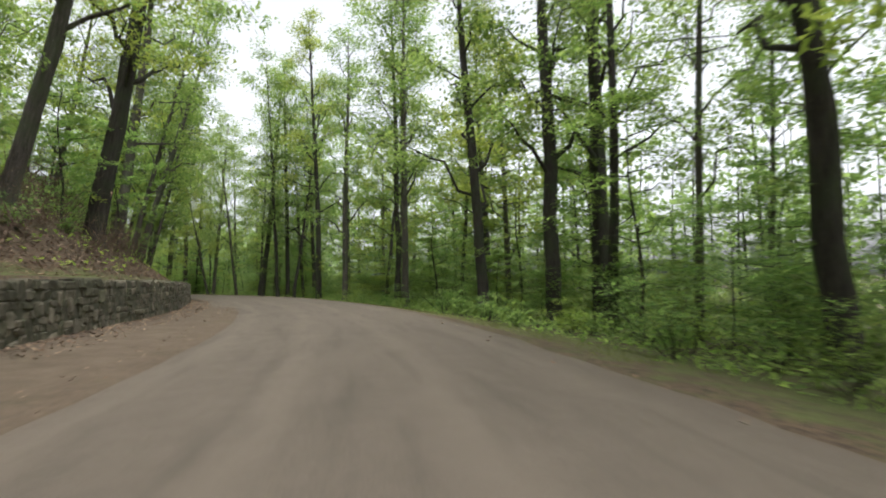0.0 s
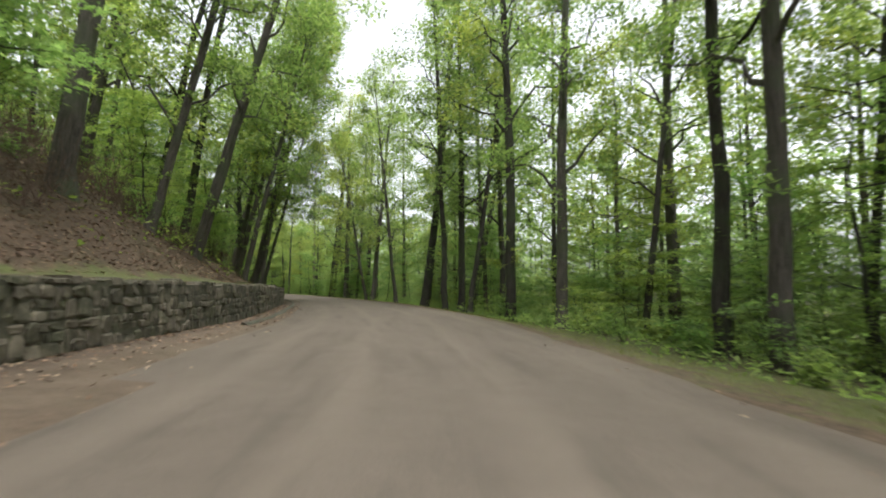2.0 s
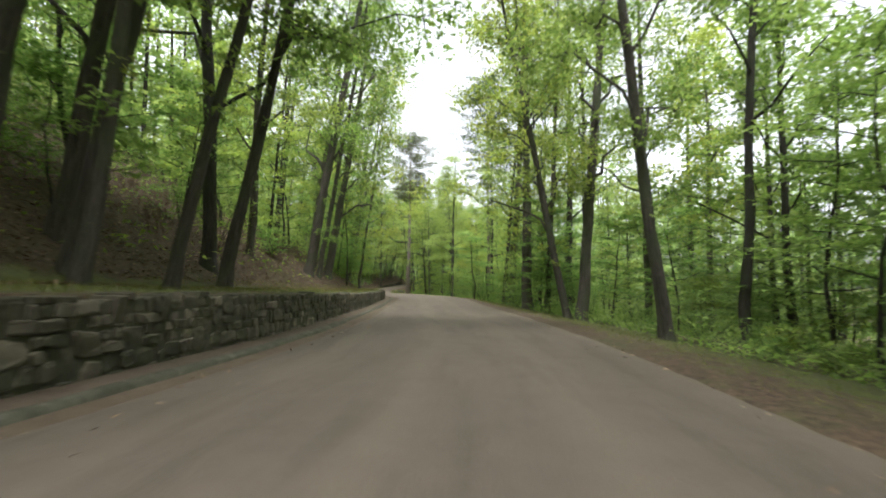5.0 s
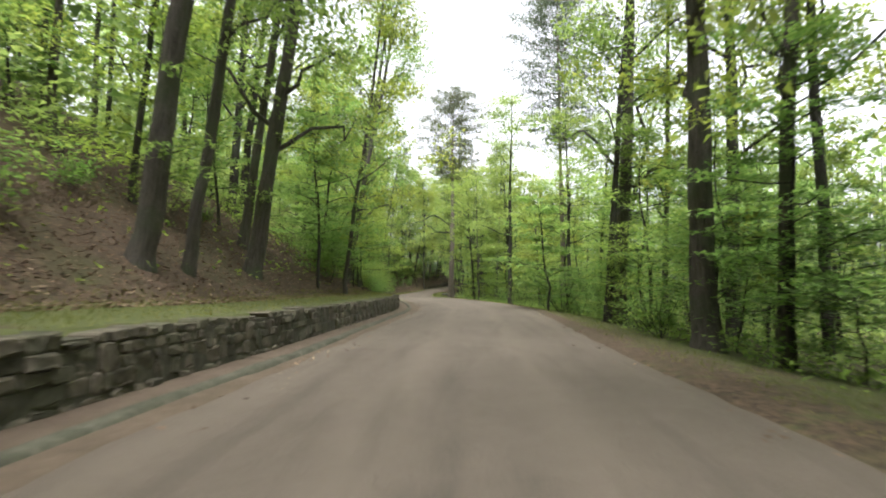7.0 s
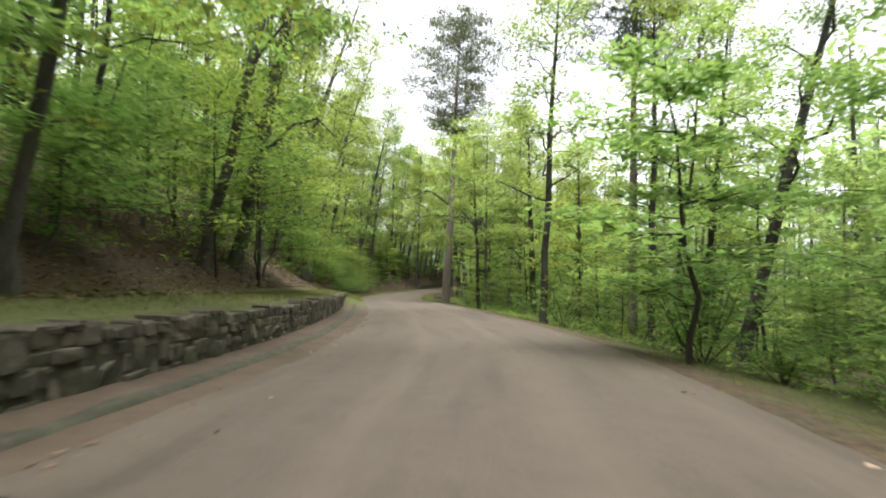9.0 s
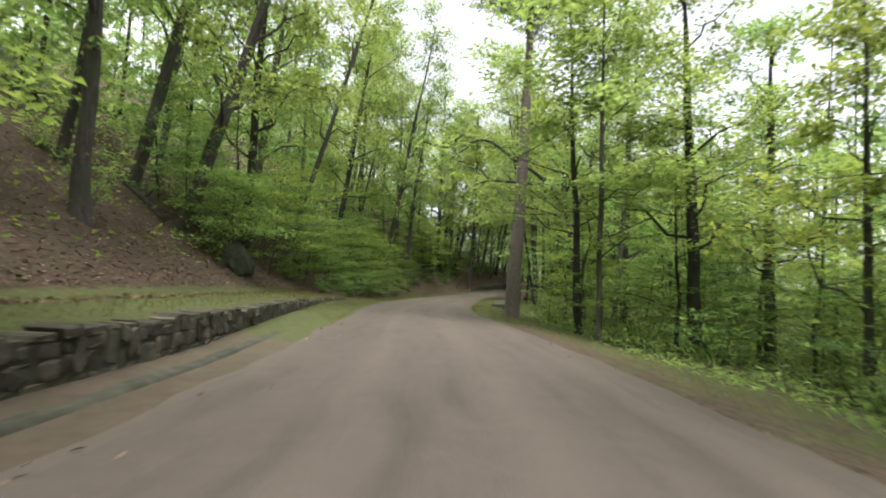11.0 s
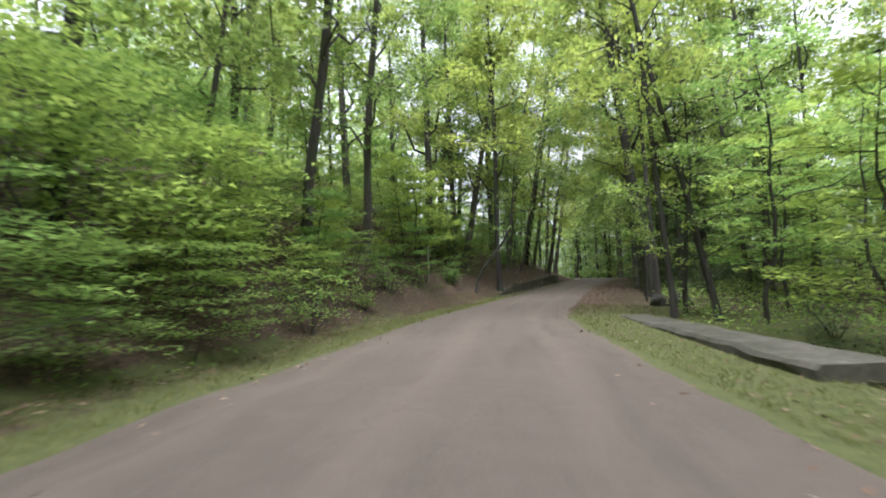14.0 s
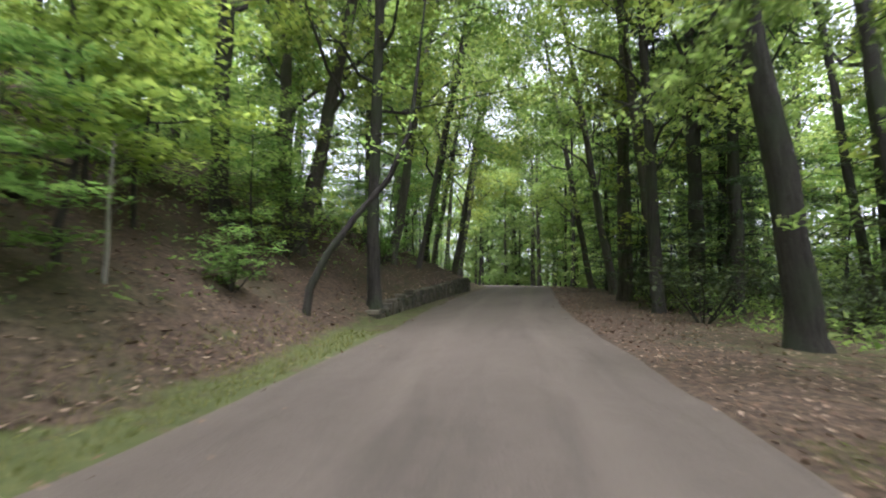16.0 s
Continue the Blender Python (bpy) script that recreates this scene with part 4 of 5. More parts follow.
for s_, d_, z_ in ((177.5, -5.6, 0.9), (180.5, -6.6, 1.0), (176, -5.0, 0.6), (168, -5.6, 0.7), (164, -6.4, 0.8)):
    stand(UNDER[int(s_) % 2], *(float(v) for v in at_sd(s_, d_)), z_)
sow(LAYERS, 147, 172, -11, -5.8, 2.5, 240, 0.8, 1.25)
sow(LAYERS, 172, 184, -11, -7.5, 3.0, 60, 0.6, 0.9)
sow(LAYERS, 148, 172, -6.6, -4.7, 1.5, 150, 0.35, 0.6)
sow(LAYERS, 54, 76, -13, -8.8, 3.2, 60, 0.55, 0.9)
sow(LAYERS, 141, 147, -10, -6.4, 2.4, 60, 0.8, 1.1)
sow(LAYERS, 106, 126, -10, -6.4, 3.2, 150, 0.8, 1.2)
sow(LAYERS, 122, 150, 10, 14, 3.4, 80, 0.7, 1.0)
sow(LAYERS, 0, 90, 11, 17, 3.0, 300, 0.7, 1.1)
sow(LAYERS, 90, 122, 6.2, 9, 3.2, 120, 0.7, 1.1)
sow(SHRUBS, 148, 156, 6, 9.5, 2.3, 40, 0.5, 0.9)
sow(EVERGREENS, 157, 169, 7.5, 12, 2.2, 60, 0.5, 0.9)
sow(SHRUBS, 6, 90, 6.6, 14, 2.1, 700, 0.5, 1.0)
sow(SHRUBS, 90, 124, 5.4, 9, 2.3, 200, 0.6, 1.1)
sow(SHRUBS, 124, 150, 8, 12, 2.6, 120, 0.5, 0.9)
sow(SHRUBS, 12, 62, -15, -8.6, 2.6, 300, 0.45, 0.9)
sow(LAYERS, 22, 60, -15, -9.5, 4.0, 100, 0.45, 0.8)
sow(SHRUBS, 62, 140, -15, -8, 3.6, 300, 0.5, 1.0)
sow(SHRUBS, 146, 182, -8, -4.6, 1.5, 300, 0.5, 0.9)
sow(SHRUBS, 182, 225, -10, -4.8, 2.6, 150, 0.5, 1.0)
sow(EVERGREENS, 164, 182, -9, -5.6, 2.6, 60, 0.4, 0.7)
TAKEN.clear()
sow(BRUSH, 12, 64, -15, -8.2, 1.7, 260, 0.7, 1.3)
sow(BRUSH, 64, 150, -15, -8.4, 3.0, 160, 0.6, 1.1)
sow(BRUSH, 150, 200, -12, -5.8, 2.6, 120, 0.5, 1.0)
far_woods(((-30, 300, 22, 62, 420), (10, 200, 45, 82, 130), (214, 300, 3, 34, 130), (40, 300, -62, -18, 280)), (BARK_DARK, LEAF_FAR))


def arching_oak(x, y):
    """An oak that leans over the stream and sends one long limb level across the road."""
    r = np.random.default_rng(53)
    root = tree_root("arching_oak", "leaning dark oak with a long limb level across the road", "tree", "")
    z = land_xy(x, y)
    wood, spots = Soup(), []

    def limb(pts, r0, r1, sprays=3, sides=7):
        pts = np.array(pts, float)
        fine = smooth_line(pts, 0.35)
        wood.tube(fine, np.linspace(r0, r1, len(fine)), sides + 2, 0.2)
        for q in fine[len(fine) // 3::2]:
            for _ in range(sprays):
                tip = q + r.normal(size=3) * (0.8, 0.8, 0.5) + (0, 0, 0.25)
                wood.tube(bent(r, q, tip, 4, 0.06), (0.03, 0.02, 0.013, 0.006), 3)
                spots.append(tip)

    limb(((0, 0, -1.2), (-0.1, 0.02, 1.5), (-0.5, 0.1, 4.5), (-1.2, 0.4, 7.6), (-2.0, 0.8, 10.2), (-2.3, 1.5, 13.5), (-2.2, 2.0, 17)), 0.42, 0.06, 0, 10)
    limb(((-2.0, 0.8, 10.0), (-2.9, 0.2, 10.9), (-4.2, -1.2, 11.1), (-6.2, -2.7, 11.2), (-7.3, -2.9, 12.1), (-8.9, -3.0, 12.8)), 0.2, 0.03)
    limb(((-1.6, 0.6, 8.9), (-2.3, -2.2, 11.0), (-3.2, -4.9, 12.0), (-4.6, -6.4, 13.1), (-5.0, -9.2, 12.0), (-4.6, -12.4, 11.4)), 0.17, 0.025, 2)
    limb(((-6.2, -2.7, 11.2), (-7.4, -3.2, 10.8), (-8.3, -3.6, 9.7)), 0.06, 0.015, 2, 5)
    limb(((-1.4, 0.5, 8.4), (-2.8, -0.3, 9.0), (-4.4, -1.4, 9.3), (-5.6, -2.0, 8.8)), 0.085, 0.015, 2, 6)
    limb(((-1.2, 0.4, 7.6), (-0.5, 1.0, 11), (0.2, 1.6, 15)), 0.22, 0.04, 3)
    limb(((-2.2, 1.1, 12), (-4.2, 2.6, 14), (-6, 3.5, 15)), 0.12, 0.02, 3)
    limb(((-2.2, 1.4, 13), (-3.4, -1.5, 15.2), (-5.2, -3.5, 16)), 0.12, 0.02, 3)
    limb(((-2.0, 0.8, 10.5), (0.5, -1.2, 12.5), (2.2, -2.2, 13)), 0.12, 0.02, 3)
    wood.build("trunk", BARK_DARK, root, True)
    crown = Soup()
    crown.add(*leaf_quads(r, spots, (0.75, 0.75, 0.4), 26, 0.2, 0.5, 0.5, 0.35))
    crown.build("crown", LEAF, root)
    root.location = (x, y, z)


arching_oak(-47.2, 151.1)


def arching_sapling(x, y):
    """A slender young maple bent over like a bow, its leafy top hanging towards the road."""
    r = np.random.default_rng(61)
    root = tree_root("arching_sapling", "slender young maple bowed over, hung with light green leaves", "tree", "")
    wood, spots = Soup(), []
    line = smooth_line(np.array(((0, 0, -0.3), (0.06, -0.1, 1.4), (0.05, -0.3, 2.9), (-0.25, -0.55, 4.2), (-0.8, -0.7, 4.85), (-1.5, -0.6, 4.8), (-2.1, -0.35, 4.35), (-2.6, 0.0, 3.7))), 0.15)
    wood.tube(line, np.linspace(0.06, 0.012, len(line)), 7)
    for q in line[int(len(line) * 0.42):]:
        for _ in range(4):
            out = r.normal(size=3) * (0.32, 0.32, 0.1)
            tip = q + out + (0, 0, -0.1 - 0.45 * r.random())
            wood.tube(bent(r, q, tip, 4, 0.03), (0.012, 0.009, 0.006, 0.003), 3)
            spots.extend((q + 0.55 * (tip - q), tip))
    wood.build("trunk", BARK_DARK, root, True)
    crown = Soup()
    crown.add(*leaf_quads(r, spots, (0.2, 0.2, 0.14), 14, 0.11, 0.55, 0.5, 0.45))
    crown.build("crown", LEAF, root)
    root.location = (x, y, land_xy(x, y))


arching_sapling(-57.4, 162.4)
stand(BARE[0][1], -57.2, 163.6, 0.95, 0.95, (-0.065, 0.1), 2.2)
stand(BARE[0][2], -54.8, 174.9, 0.95, 1.15, (-0.105, 0.05), 0.7)


def bowed_tree(x, y, seed):
    """A thin dark tree that leans out over the bank and then turns up."""
    r = np.random.default_rng(seed)
    root = tree_root("bowed_tree", "thin dark tree leaning far out before it turns upward", "tree", "")
    z = land_xy(x, y)
    side = np.array([0.92, 0.39, 0])
    line = [np.array([0, 0, -0.3]), side * 0.1 + (0, 0, 0.5), side * 0.45 + (0, 0, 1.2), side * 1.05 + (0, 0, 2.0), side * 1.7 + (0, 0, 2.75), side * 2.15 + (0, 0, 3.8), side * 2.3 + (0, 0, 5.2), side * 2.5 + (0, 0, 7.0)]
    wood = Soup()
    wood.tube(line, (0.1, 0.085, 0.075, 0.068, 0.062, 0.05, 0.035, 0.012), 8)
    spots = []
    for i in range(9):
        p = line[4] + (line[7] - line[4]) * (i / 9)
        tip = p + r.normal(size=3) * (0.8, 0.8, 0.25) + (0, 0, 0.3)
        wood.tube((p, tip), (0.02, 0.006), 4)
        spots += [tip, (p + tip) / 2]
    wood.build("trunk", BARK_DARK, root, True)
    crown = Soup()
    crown.add(*leaf_quads(r, spots, (0.6, 0.6, 0.12), 18, 0.13, 0.25))
    crown.build("crown", LEAF_SOFT, root)
    root.location = (x, y, z)


bowed_tree(-67.0, 164.3, 3)


def pale_sapling(x, y):
    """A thin pale stem, bare but for a few sprays of leaves."""
    r = np.random.default_rng(8)
    root = tree_root("sapling", "thin pale sapling stem with a few small leaf sprays", "sapling", "")
    wood = Soup()
    line = [np.array(p, float) for p in ((0, 0, -0.2), (0.01, 0.02, 0.5), (0.03, 0.0, 1.0), (0.02, 0.03, 1.5), (0.06, 0.02, 2.0))]
    wood.tube(line, (0.035, 0.032, 0.028, 0.024, 0.012), 7)
    spots = []
    for i, z in enumerate((0.9, 1.3, 1.7, 1.95)):
        tip = np.array([math.cos(i * 2.2) * 0.4, math.sin(i * 2.2) * 0.4, z + 0.15])
        wood.tube((np.array([0.03, 0.02, z]), tip), (0.01, 0.004), 4)
        spots.append(tip)
    wood.build("stem", BARK_PALE, root, True)
    crown = Soup()
    crown.add(*leaf_tris(r, spots, (0.22, 0.22, 0.06), 14, 0.11, 0.25, 0.6))
    crown.build("leaves", LEAF_SOFT, root)
    root.location = (x, y, land_xy(x, y))


pale_sapling(-67.0, 160.0)


def dogwood(x, y):
    """A slender understory tree in flower, its pale bracts lying on the leaf tiers."""
    r = np.random.default_rng(31)
    root = tree_root("dogwood_tree", "slender dogwood with pale open bracts among green leaves", "tree", "")
    wood, spots = Soup(), []
    zs = np.linspace(-0.3, 7.5, 9)
    axis = np.column_stack([np.cumsum(r.normal(size=(9, 2)) * 0.1, axis=0), zs])
    axis[:2, :2] = 0
    wood.tube(axis, 0.07 * np.linspace(1.3, 0.15, 9), 8, 0.15)
    for i in range(18):
        z = 1.8 + 5.6 * (i + r.random()) / 18
        base = np.array([np.interp(z, zs, axis[:, 0]), np.interp(z, zs, axis[:, 1]), z])
        az, reach = i * 2.4 + r.random(), 2.6 - 0.2 * z + 0.8 * r.random()
        tip = base + np.array([math.cos(az) * reach, math.sin(az) * reach, 0.3 * reach])
        wood.tube(bent(r, base, tip, 5, 0.08), np.linspace(0.03, 0.006, 5), 4)
        spots += [base + (tip - base) * w + r.normal(size=3) * (0.3, 0.3, 0.05) for w in (0.45, 0.65, 0.85, 1.0)]
    wood.build("trunk", BARK_DARK, root, True)
    crown = Soup()
    crown.add(*leaf_tris(r, spots, (0.7, 0.7, 0.14), 40, 0.14, 0.25, 0.55))
    crown.build("crown", LEAF_SOFT, root)
    bloom = Soup()
    bloom.add(*leaf_quads(r, spots, (0.7, 0.7, 0.12), 5, 0.09, 0.3, 0.9))
    bloom.build("blossom", BRACT, root)
    root.location = (x, y, land_xy(x, y))


dogwood(-54.9, 157.6)


def fallen_log(a, b, dia):
    """A dead dark branch lying on the slope, with broken stubs."""
    r = np.random.default_rng(12)
    wood = Soup()
    pts = [np.array((a[0] + (b[0] - a[0]) * u, a[1] + (b[1] - a[1]) * u, 0.0)) for u in np.linspace(0, 1, 9)]
    for q in pts:
        q[2] = land_xy(q[0], q[1]) + dia * 0.32 + 0.03 * r.normal()
    wood.tube(pts, dia / 2 * np.linspace(1.1, 0.6, 9), 9, 0.3)
    for i in (2, 4, 6):
        tip = pts[i] + r.normal(size=3) * (0.3, 0.3, 0.1) + (0, 0, 0.45)
        wood.tube((pts[i], (pts[i] + tip) / 2 + r.normal(size=3) * 0.04, tip), (dia * 0.22, dia * 0.15, dia * 0.06), 6)
    ob = wood.build("fallen_log", BARK_DARK, None, True)
    return tagged(ob, "dead dark branch with broken stubs lying on leaf litter", "log")


fallen_log((-55.9, 123.9), (-53.3, 124.2), 0.3)
fallen_log((-76.0, 163.5), (-73.2, 164.6), 0.22)
for thing in PARKED:
    for o in (*thing.children_recursive, thing):
        bpy.data.objects.remove(o)


# ---- dry leaves and grass ----
def scatter(name, label, category, s0, s1, place, count, size, slim, tilt, mat, up, droop=-0.1):
    c = []
    for _ in range(count):
        s = s0 + (s1 - s0) * rng.random()
        d = place(s)
        x, y = (float(v) for v in at_sd(s, d))
        c.append((x, y, land_xy(x, y) + up))
    v, f = leaf_tris(rng, c, (0.05, 0.05, 0.015), 1, size, tilt, slim, droop)
    return tagged(mesh_object(name, v, f, mat), label, category, kind="stuff")


scatter("leaf_litter", "dry brown fallen leaves lying on the slope", "fallen leaves", 8, 150,
        lambda s: wall_line(s) - 0.3 - verge_width(s) * 0.6 - 9 * rng.random() ** 1.6, 100000, 0.09, 0.6, 0.25, DEAD_LEAF, 0.02)
scatter("leaf_litter", "dry brown leaves along the foot of the stone wall", "fallen leaves", 10, 60,
        lambda s: wall_line(s) + 0.1 + 1.1 * rng.random() ** 2, 3000, 0.085, 0.6, 0.22, DEAD_LEAF, 0.02)
scatter("leaf_litter", "dark damp fallen leaves under the young trees", "fallen leaves", 145, 205,
        lambda s: wall_line(s) - 0.3 - 9 * rng.random() ** 1.6, 20000, 0.085, 0.6, 0.22, DEAD_LEAF, 0.02)
scatter("leaf_litter", "brown fallen leaves on the bank under the tall trees", "fallen leaves", 172, 210,
        lambda s: road_right(s) + 0.1 + 6 * rng.random() ** 1.4, 11000, 0.065, 0.6, 0.25, DEAD_LEAF, 0.012)
scatter("leaf_litter", "pale dry leaves on the open ground by the road", "fallen leaves", 150, 215,
        lambda s: (road_right(s) + 0.3 + 6 * rng.random() ** 1.4) if rng.random() < 0.6 else wall_line(s) - 0.2 - 8 * rng.random(), 15000, 0.06, 0.6, 0.3, DEAD_LEAF, 0.012)
scatter("leaf_litter", "a few dry leaves blown on the asphalt along its edges", "fallen leaves", 4, 205,
        lambda s: (road_left(s) + 0.9 * rng.random() ** 2) if rng.random() < 0.6 else (road_right(s) - 0.7 * rng.random() ** 2), 1600, 0.075, 0.6, 0.25, DEAD_LEAF, 0.035)
scatter("grass", "short green grass on the verge behind the wall", "grass", 60, 146,
        lambda s: wall_line(s) - 0.35 - verge_width(s) * rng.random() ** 0.8, 26000, 0.12, 0.1, 0.45, GRASS_BLADE, 0.035, -0.95)
scatter("grass", "thin grass along the edge of the road", "grass", 8, 160,
        lambda s: road_right(s) + 0.5 + 2.4 * rng.random(), 22000, 0.11, 0.1, 0.45, GRASS_BLADE, 0.03, -0.95)
scatter("grass", "green grass strip beside the road below the bank", "grass", 138, 182,
        lambda s: road_left(s) - 0.15 - 1.6 * rng.random() ** 1.3, 14000, 0.11, 0.1, 0.45, GRASS_BLADE, 0.03, -0.95)


def undergrowth(s0, s1, d0, d1, count, label, leaf=0.34):
    c = []
    for _ in range(count):
        s, d = s0 + (s1 - s0) * rng.random(), d0 + (d1 - d0) * rng.random()
        if 155 < s < 168 and 3.6 < d < 9.5:
            continue
        x, y = (float(v) for v in at_sd(s, d))
        tall = 0.15 + 0.9 * max(0.0, noise.noise((x * 0.3, y * 0.3, 2)) + 0.35)
        c.append((x, y, land(s, d) + tall * rng.random()))
    v, f = leaf_tris(rng, c, (0.4, 0.4, 0.12), 2, leaf, 0.4)
    return tagged(mesh_object("undergrowth", v, f, LEAF_SOFT), label, "undergrowth", kind="stuff")


undergrowth(-6, 225, 5.4, 13, 26000, "low soft green undergrowth along the edge of the wood", 0.15)
undergrowth(-6, 225, 12, 34, 14000, "low green undergrowth covering the forest floor", 0.3)
undergrowth(150, 206, -9.5, -4.4, 3000, "small green seedlings on the brown bank", 0.11)
undergrowth(10, 225, -30, -7, 13000, "scattered green seedlings on the wooded slope", 0.17)


def thicket(areas, label):
    """Ragged leaf masses up to head height and over, deep in the wood."""
    c = []
    for s0, s1, d0, d1, count in areas:
        for _ in range(count):
            s, d = s0 + (s1 - s0) * rng.random(), d0 + (d1 - d0) * rng.random()
            x, y = (float(v) for v in at_sd(s, d))
            k = noise.noise((x * 0.16, y * 0.16, 8)) + 0.3
            if k > 0:
                c.append((x, y, land(s, d) + 0.3 + (1.5 + 7 * k) * rng.random()))
    v, f = leaf_quads(rng, c, (0.8, 0.8, 0.3), 9, 0.42, 0.35)
    v = v.reshape(-1, 4, 3)[:, 1:].reshape(-1, 3)
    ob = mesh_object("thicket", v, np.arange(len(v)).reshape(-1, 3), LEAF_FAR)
    return tagged(ob, label, "thicket", kind="stuff")


thicket(((-14, 60, 14, 34, 4200), (60, 240, 11, 34, 6600), (205, 262, 3.5, 20, 1500), (60, 240, -30, -12, 5000)), "loose thicket of pale green saplings under the trees")


# ---- rocks and the culvert ----
def lump(name, x, y, size, mat, label, seed):
    bm = bmesh.new()
    bmesh.ops.create_icosphere(bm, subdivisions=3, radius=1)
    for v in bm.verts:
        k = 1 + 0.35 * noise.noise(v.co * 1.3 + Vector((seed, 0, 0))) + 0.12 * noise.noise(v.co * 4 + Vector((0, seed, 0)))
        v.co = Vector((v.co.x * size[0], v.co.y * size[1], max(v.co.z, -0.5) * size[2])) * k
    me = bpy.data.meshes.new(name)
    bm.to_mesh(me)
    bm.free()
    me.materials.append(mat)
    ob = new(name, me)
    ob.matrix_world = pose(x, y, land_xy(x, y) + size[2] * 0.3, 0, 0, seed * 40)
    return tagged(ob, label, "rock", "rocks beside the road")


lump("rock", -56.5, 160.6, (0.36, 0.3, 0.34), ROCK, "dark mossy boulder on the ground by the road", 3)
lump("rock", *(float(v) for v in at_sd(141.7, -7.1)), (0.8, 0.66, 0.74), LICHEN, "grey-green lichened boulder at the foot of the wooded slope", 4)
lump("rock", -55.75, 160.9, (0.44, 0.34, 0.38), ROCK, "dark weathered boulder beside another one", 5)


def slab_block(name, a, b, width, low, high, mat, parent=None, jag=0.05):
    """A weathered block from a to b, width to the right of that line."""
    a, b = Vector((*a, 0)), Vector((*b, 0))
    along = (b - a).normalized()
    side = Vector((along.y, -along.x, 0))
    n = 14
    prof = [(0, low), (0, high - 0.06), (0.06, high), (width - 0.06, high), (width, high - 0.06), (width, low)]
    verts, faces = [], []
    for i in range(n + 1):
        p = a + (b - a) * i / n
        for o, z in prof:
            j = jag * noise.noise((i * 0.7, o * 3, z * 3))
            q = p + side * (o + j)
            verts.append((q.x, q.y, z + j * 0.6))
    m = len(prof)
    for i in range(n):
        for k in range(m - 1):
            faces.append((i * m + k, (i + 1) * m + k, (i + 1) * m + k + 1, i * m + k + 1))
    faces += [tuple(range(m)), tuple(n * m + k for k in reversed(range(m)))]
    return mesh_object(name, verts, faces, mat, parent)


culvert = tagged(new("culvert_headwall"), "weathered concrete culvert wall level with the grass", "culvert")
slab_block("coping", (-51.1, 145.2), (-56.3, 155.0), 0.95, 0.0, 0.2, SLAB, culvert, 0.07)
slab_block("face_wall", (-50.9, 145.5), (-55.6, 154.4), 0.7, -2.0, 0.0, SLAB, culvert, 0.04)


# ---- stone retaining walls ----
def wall_core(name, s0, s1, label):
    ss = np.arange(s0, s1 + 0.01, 0.5)
    verts = []
    for s in ss:
        w, h, e = float(wall_line(s)), float(wall_height(s)), float(road_rise(s))
        for d, z in ((w + 0.012, e - 0.3), (w + 0.012, e + h - 0.06), (w - 0.38, e + h - 0.05), (w - 0.38, e - 0.3)):
            verts.append((*at_sd(s, d), z))
    n = len(ss)
    faces = [(i * 4 + k, i * 4 + (k + 1) % 4, (i + 1) * 4 + (k + 1) % 4, (i + 1) * 4 + k) for i in range(n - 1) for k in range(4)]
    faces += [(3, 2, 1, 0), tuple((n - 1) * 4 + k for k in range(4))]
    return tagged(mesh_object(name, verts, faces, MORTAR), label, "wall", kind="structure")


def foot_kerb(s0, s1):
    """A low worn concrete edge along the foot of the wall."""
    ss, verts = np.arange(s0, s1, 0.4), []
    for s in ss:
        d0 = float(wall_line(s)) + 0.58 + 0.05 * noise.noise((s * 0.4, 1, 0))
        z = float(road_rise(s)) + 0.06 * max(0.0, -d0 - 3.2)
        h = 0.055 + 0.035 * noise.noise((s * 1.1, 4, 0))
        for o, up in ((-0.02, -0.05), (0.0, h - 0.02), (0.03, h), (0.15, h - 0.012), (0.19, h - 0.035), (0.22, -0.05)):
            verts.append((*at_sd(s, d0 + o + 0.012 * noise.noise((s * 2, o * 9, 0))), z + up))
    n = len(ss)
    faces = [(i * 6 + k, i * 6 + k + 1, (i + 1) * 6 + k + 1, (i + 1) * 6 + k) for i in range(n - 1) for k in range(5)]
    return tagged(mesh_object("kerb", verts, faces, SLAB, None, True), "low worn earth-stained kerb along the foot of the wall", "kerb", kind="structure")


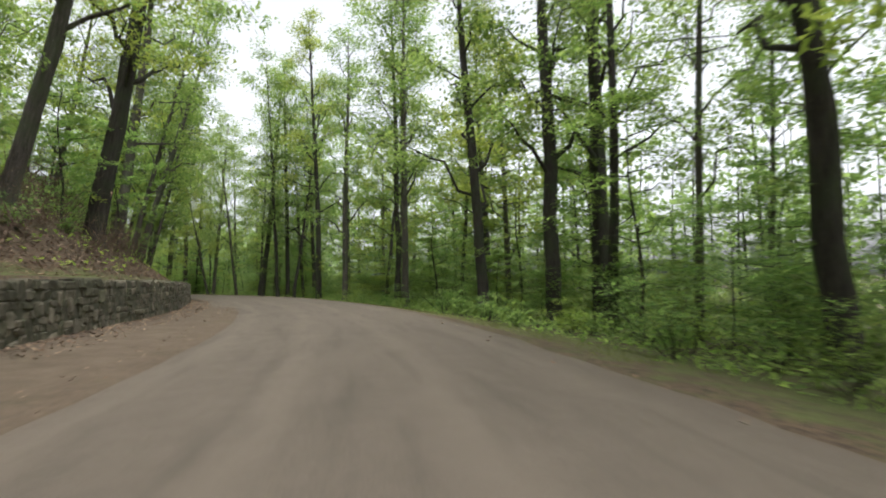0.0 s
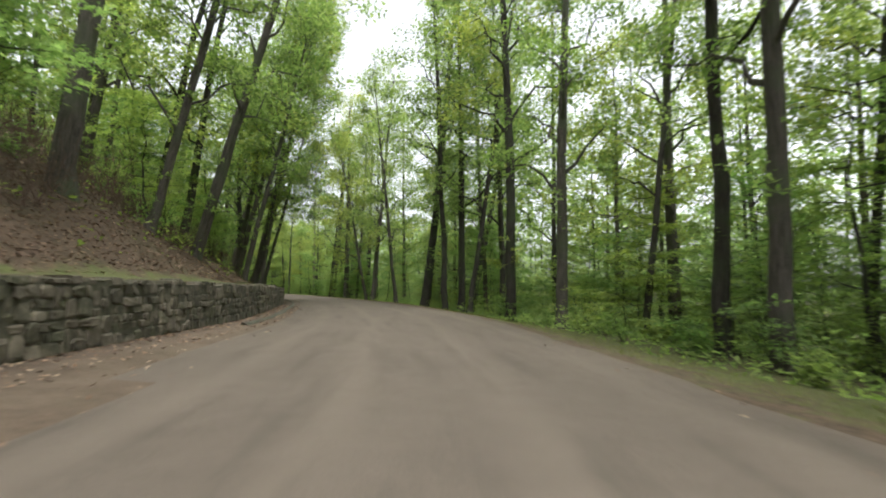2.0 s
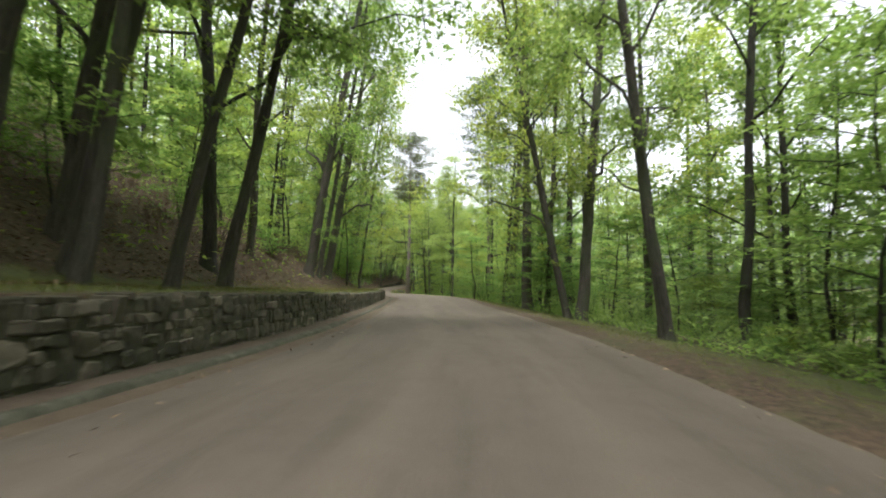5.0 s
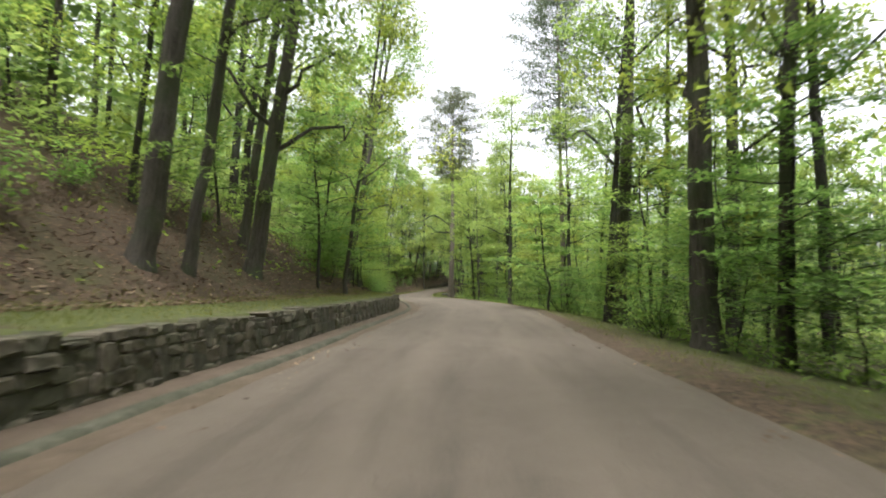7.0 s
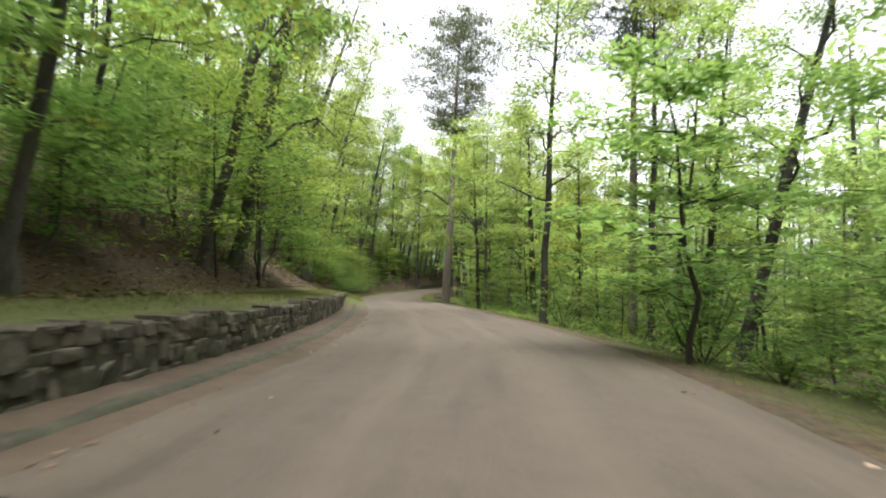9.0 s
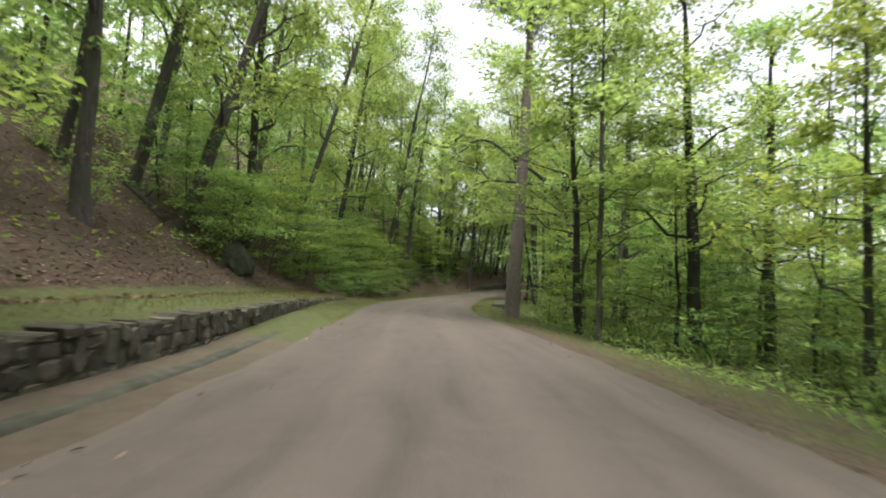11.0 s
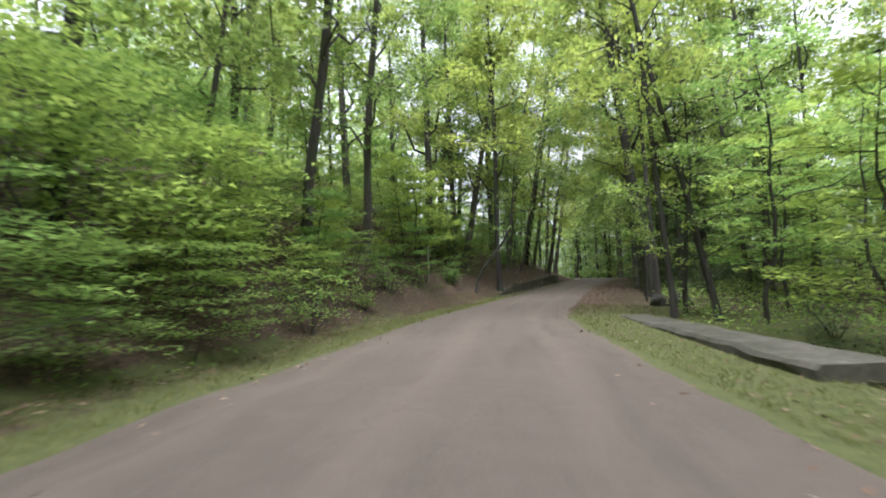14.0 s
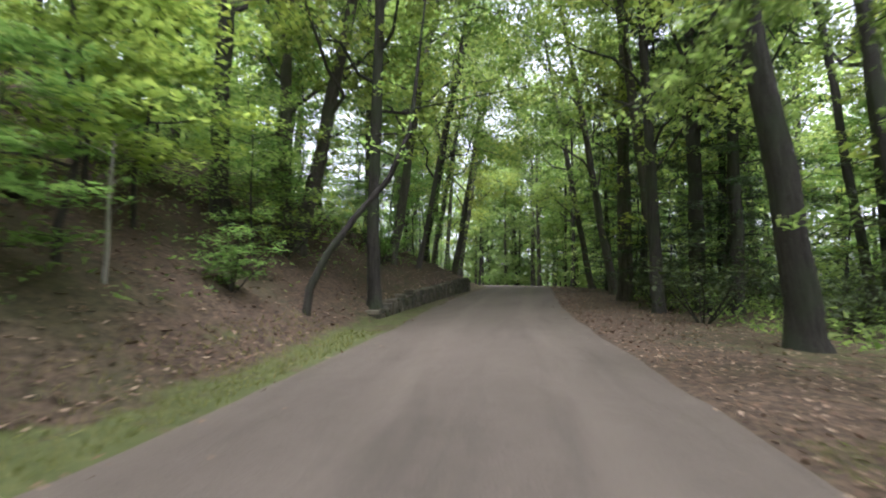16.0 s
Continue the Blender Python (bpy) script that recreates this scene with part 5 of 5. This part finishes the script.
def lay_stones(wall, s0, s1, near0, near1):
    """Rubble laid in rough courses on the wall's face, squarish blocks of many sizes; those of the near stretch stay apart."""
    r = np.random.default_rng(5)
    rest, row, z, blocked = Soup(), 0, -0.1, []
    while z < 1.6:
        high, next_blocked = 0.15 + 0.09 * r.random(), []
        s = s0 + r.random() * 0.3
        while s < s1 - 0.15:
            wid = 0.15 + 0.34 * r.random() ** 1.4
            hit = [b for b in blocked if b[0] < s + wid - 0.02 and b[1] > s + 0.02]
            if hit:
                if hit[0][0] - s > 0.12:
                    wid = hit[0][0] - s
                else:
                    s = hit[0][1]
                    continue
            wid = min(wid, s1 - s)
            mid = s + wid / 2
            wave = 0.035 * noise.noise((mid * 0.6, row * 1.7, 3))
            top = float(wall_height(mid)) + 0.05 * noise.noise((mid * 1.3, 0, 0)) + 0.03 * r.normal()
            lo, hi = z + wave, z + high + wave
            if r.random() < 0.2 and hi + 0.2 < top:
                hi += 0.17
                next_blocked.append((s, s + wid))
            if top - hi < 0.09:
                hi = top
            if hi <= top + 0.001 and hi - lo > 0.07:
                cs, cz, a, b = mid, (lo + hi) / 2, wid / 2, (hi - lo) / 2
                cut = 0.18 + 0.3 * r.random()
                poly = [(-1, -1 + cut), (-1 + cut, -1), (1 - cut, -1), (1, -1 + cut), (1, 1 - cut), (1 - cut, 1), (-1 + cut, 1), (-1, 1 - cut)]
                slant = 0.12 * r.normal()
                poly = [(cs + a * (u + 0.07 * r.normal() + slant * v), cz + b * (v + 0.09 * r.normal())) for u, v in poly]
                proud = max(0.014, 0.034 + 0.018 * r.normal())
                tilt, lean = 0.09 * r.normal(), 0.09 * r.normal()
                verts, n = [], 8
                for k, out in ((0.97, -0.4), (0.97, proud - 0.028), (0.86, proud - 0.006), (0.6, proud)):
                    for pu, pv in poly:
                        u, v = cs + (pu - cs) * k, cz + (pv - cz) * k
                        d = float(wall_line(u)) + out + (tilt * (u - cs) + lean * (v - cz) + 0.005 * r.normal() if k < 0.97 else 0)
                        x, y = at_sd(u, d)
                        verts.append((float(x), float(y), float(road_rise(u)) + v))
                faces = [(m * n + q, m * n + (q + 1) % n, (m + 1) * n + (q + 1) % n, (m + 1) * n + q) for m in range(3) for q in range(n)]
                faces.append(tuple(3 * n + q for q in range(n)))
                if near0 < mid < near1:
                    mesh_object("stone", verts, faces, STONE, wall)
                else:
                    rest.add(verts, faces)
            s += wid + 0.006
        z += high
        row += 1
        blocked = next_blocked
    tagged(rest.build("stonework", STONE, wall), kind="stuff")


wall_1 = wall_core("retaining_wall_1", -6, 148, "low mossy field-stone retaining wall below the wooded slope")
lay_stones(wall_1, -6, 148, 89, 106)
foot_kerb(42, 134)
wall_2 = wall_core("retaining_wall_2", 184.5, 203.5, "low dark stone wall holding the bank by the road")
lay_stones(wall_2, 184.5, 203.5, 0, -1)
scatter("grass", "yellow-green grass on the open ground by the culvert", "grass", 148, 175,
        lambda s: road_right(s) + 0.2 + 5 * rng.random() ** 1.4, 22000, 0.1, 0.11, 0.5, GRASS_BLADE, 0.025, -0.9)
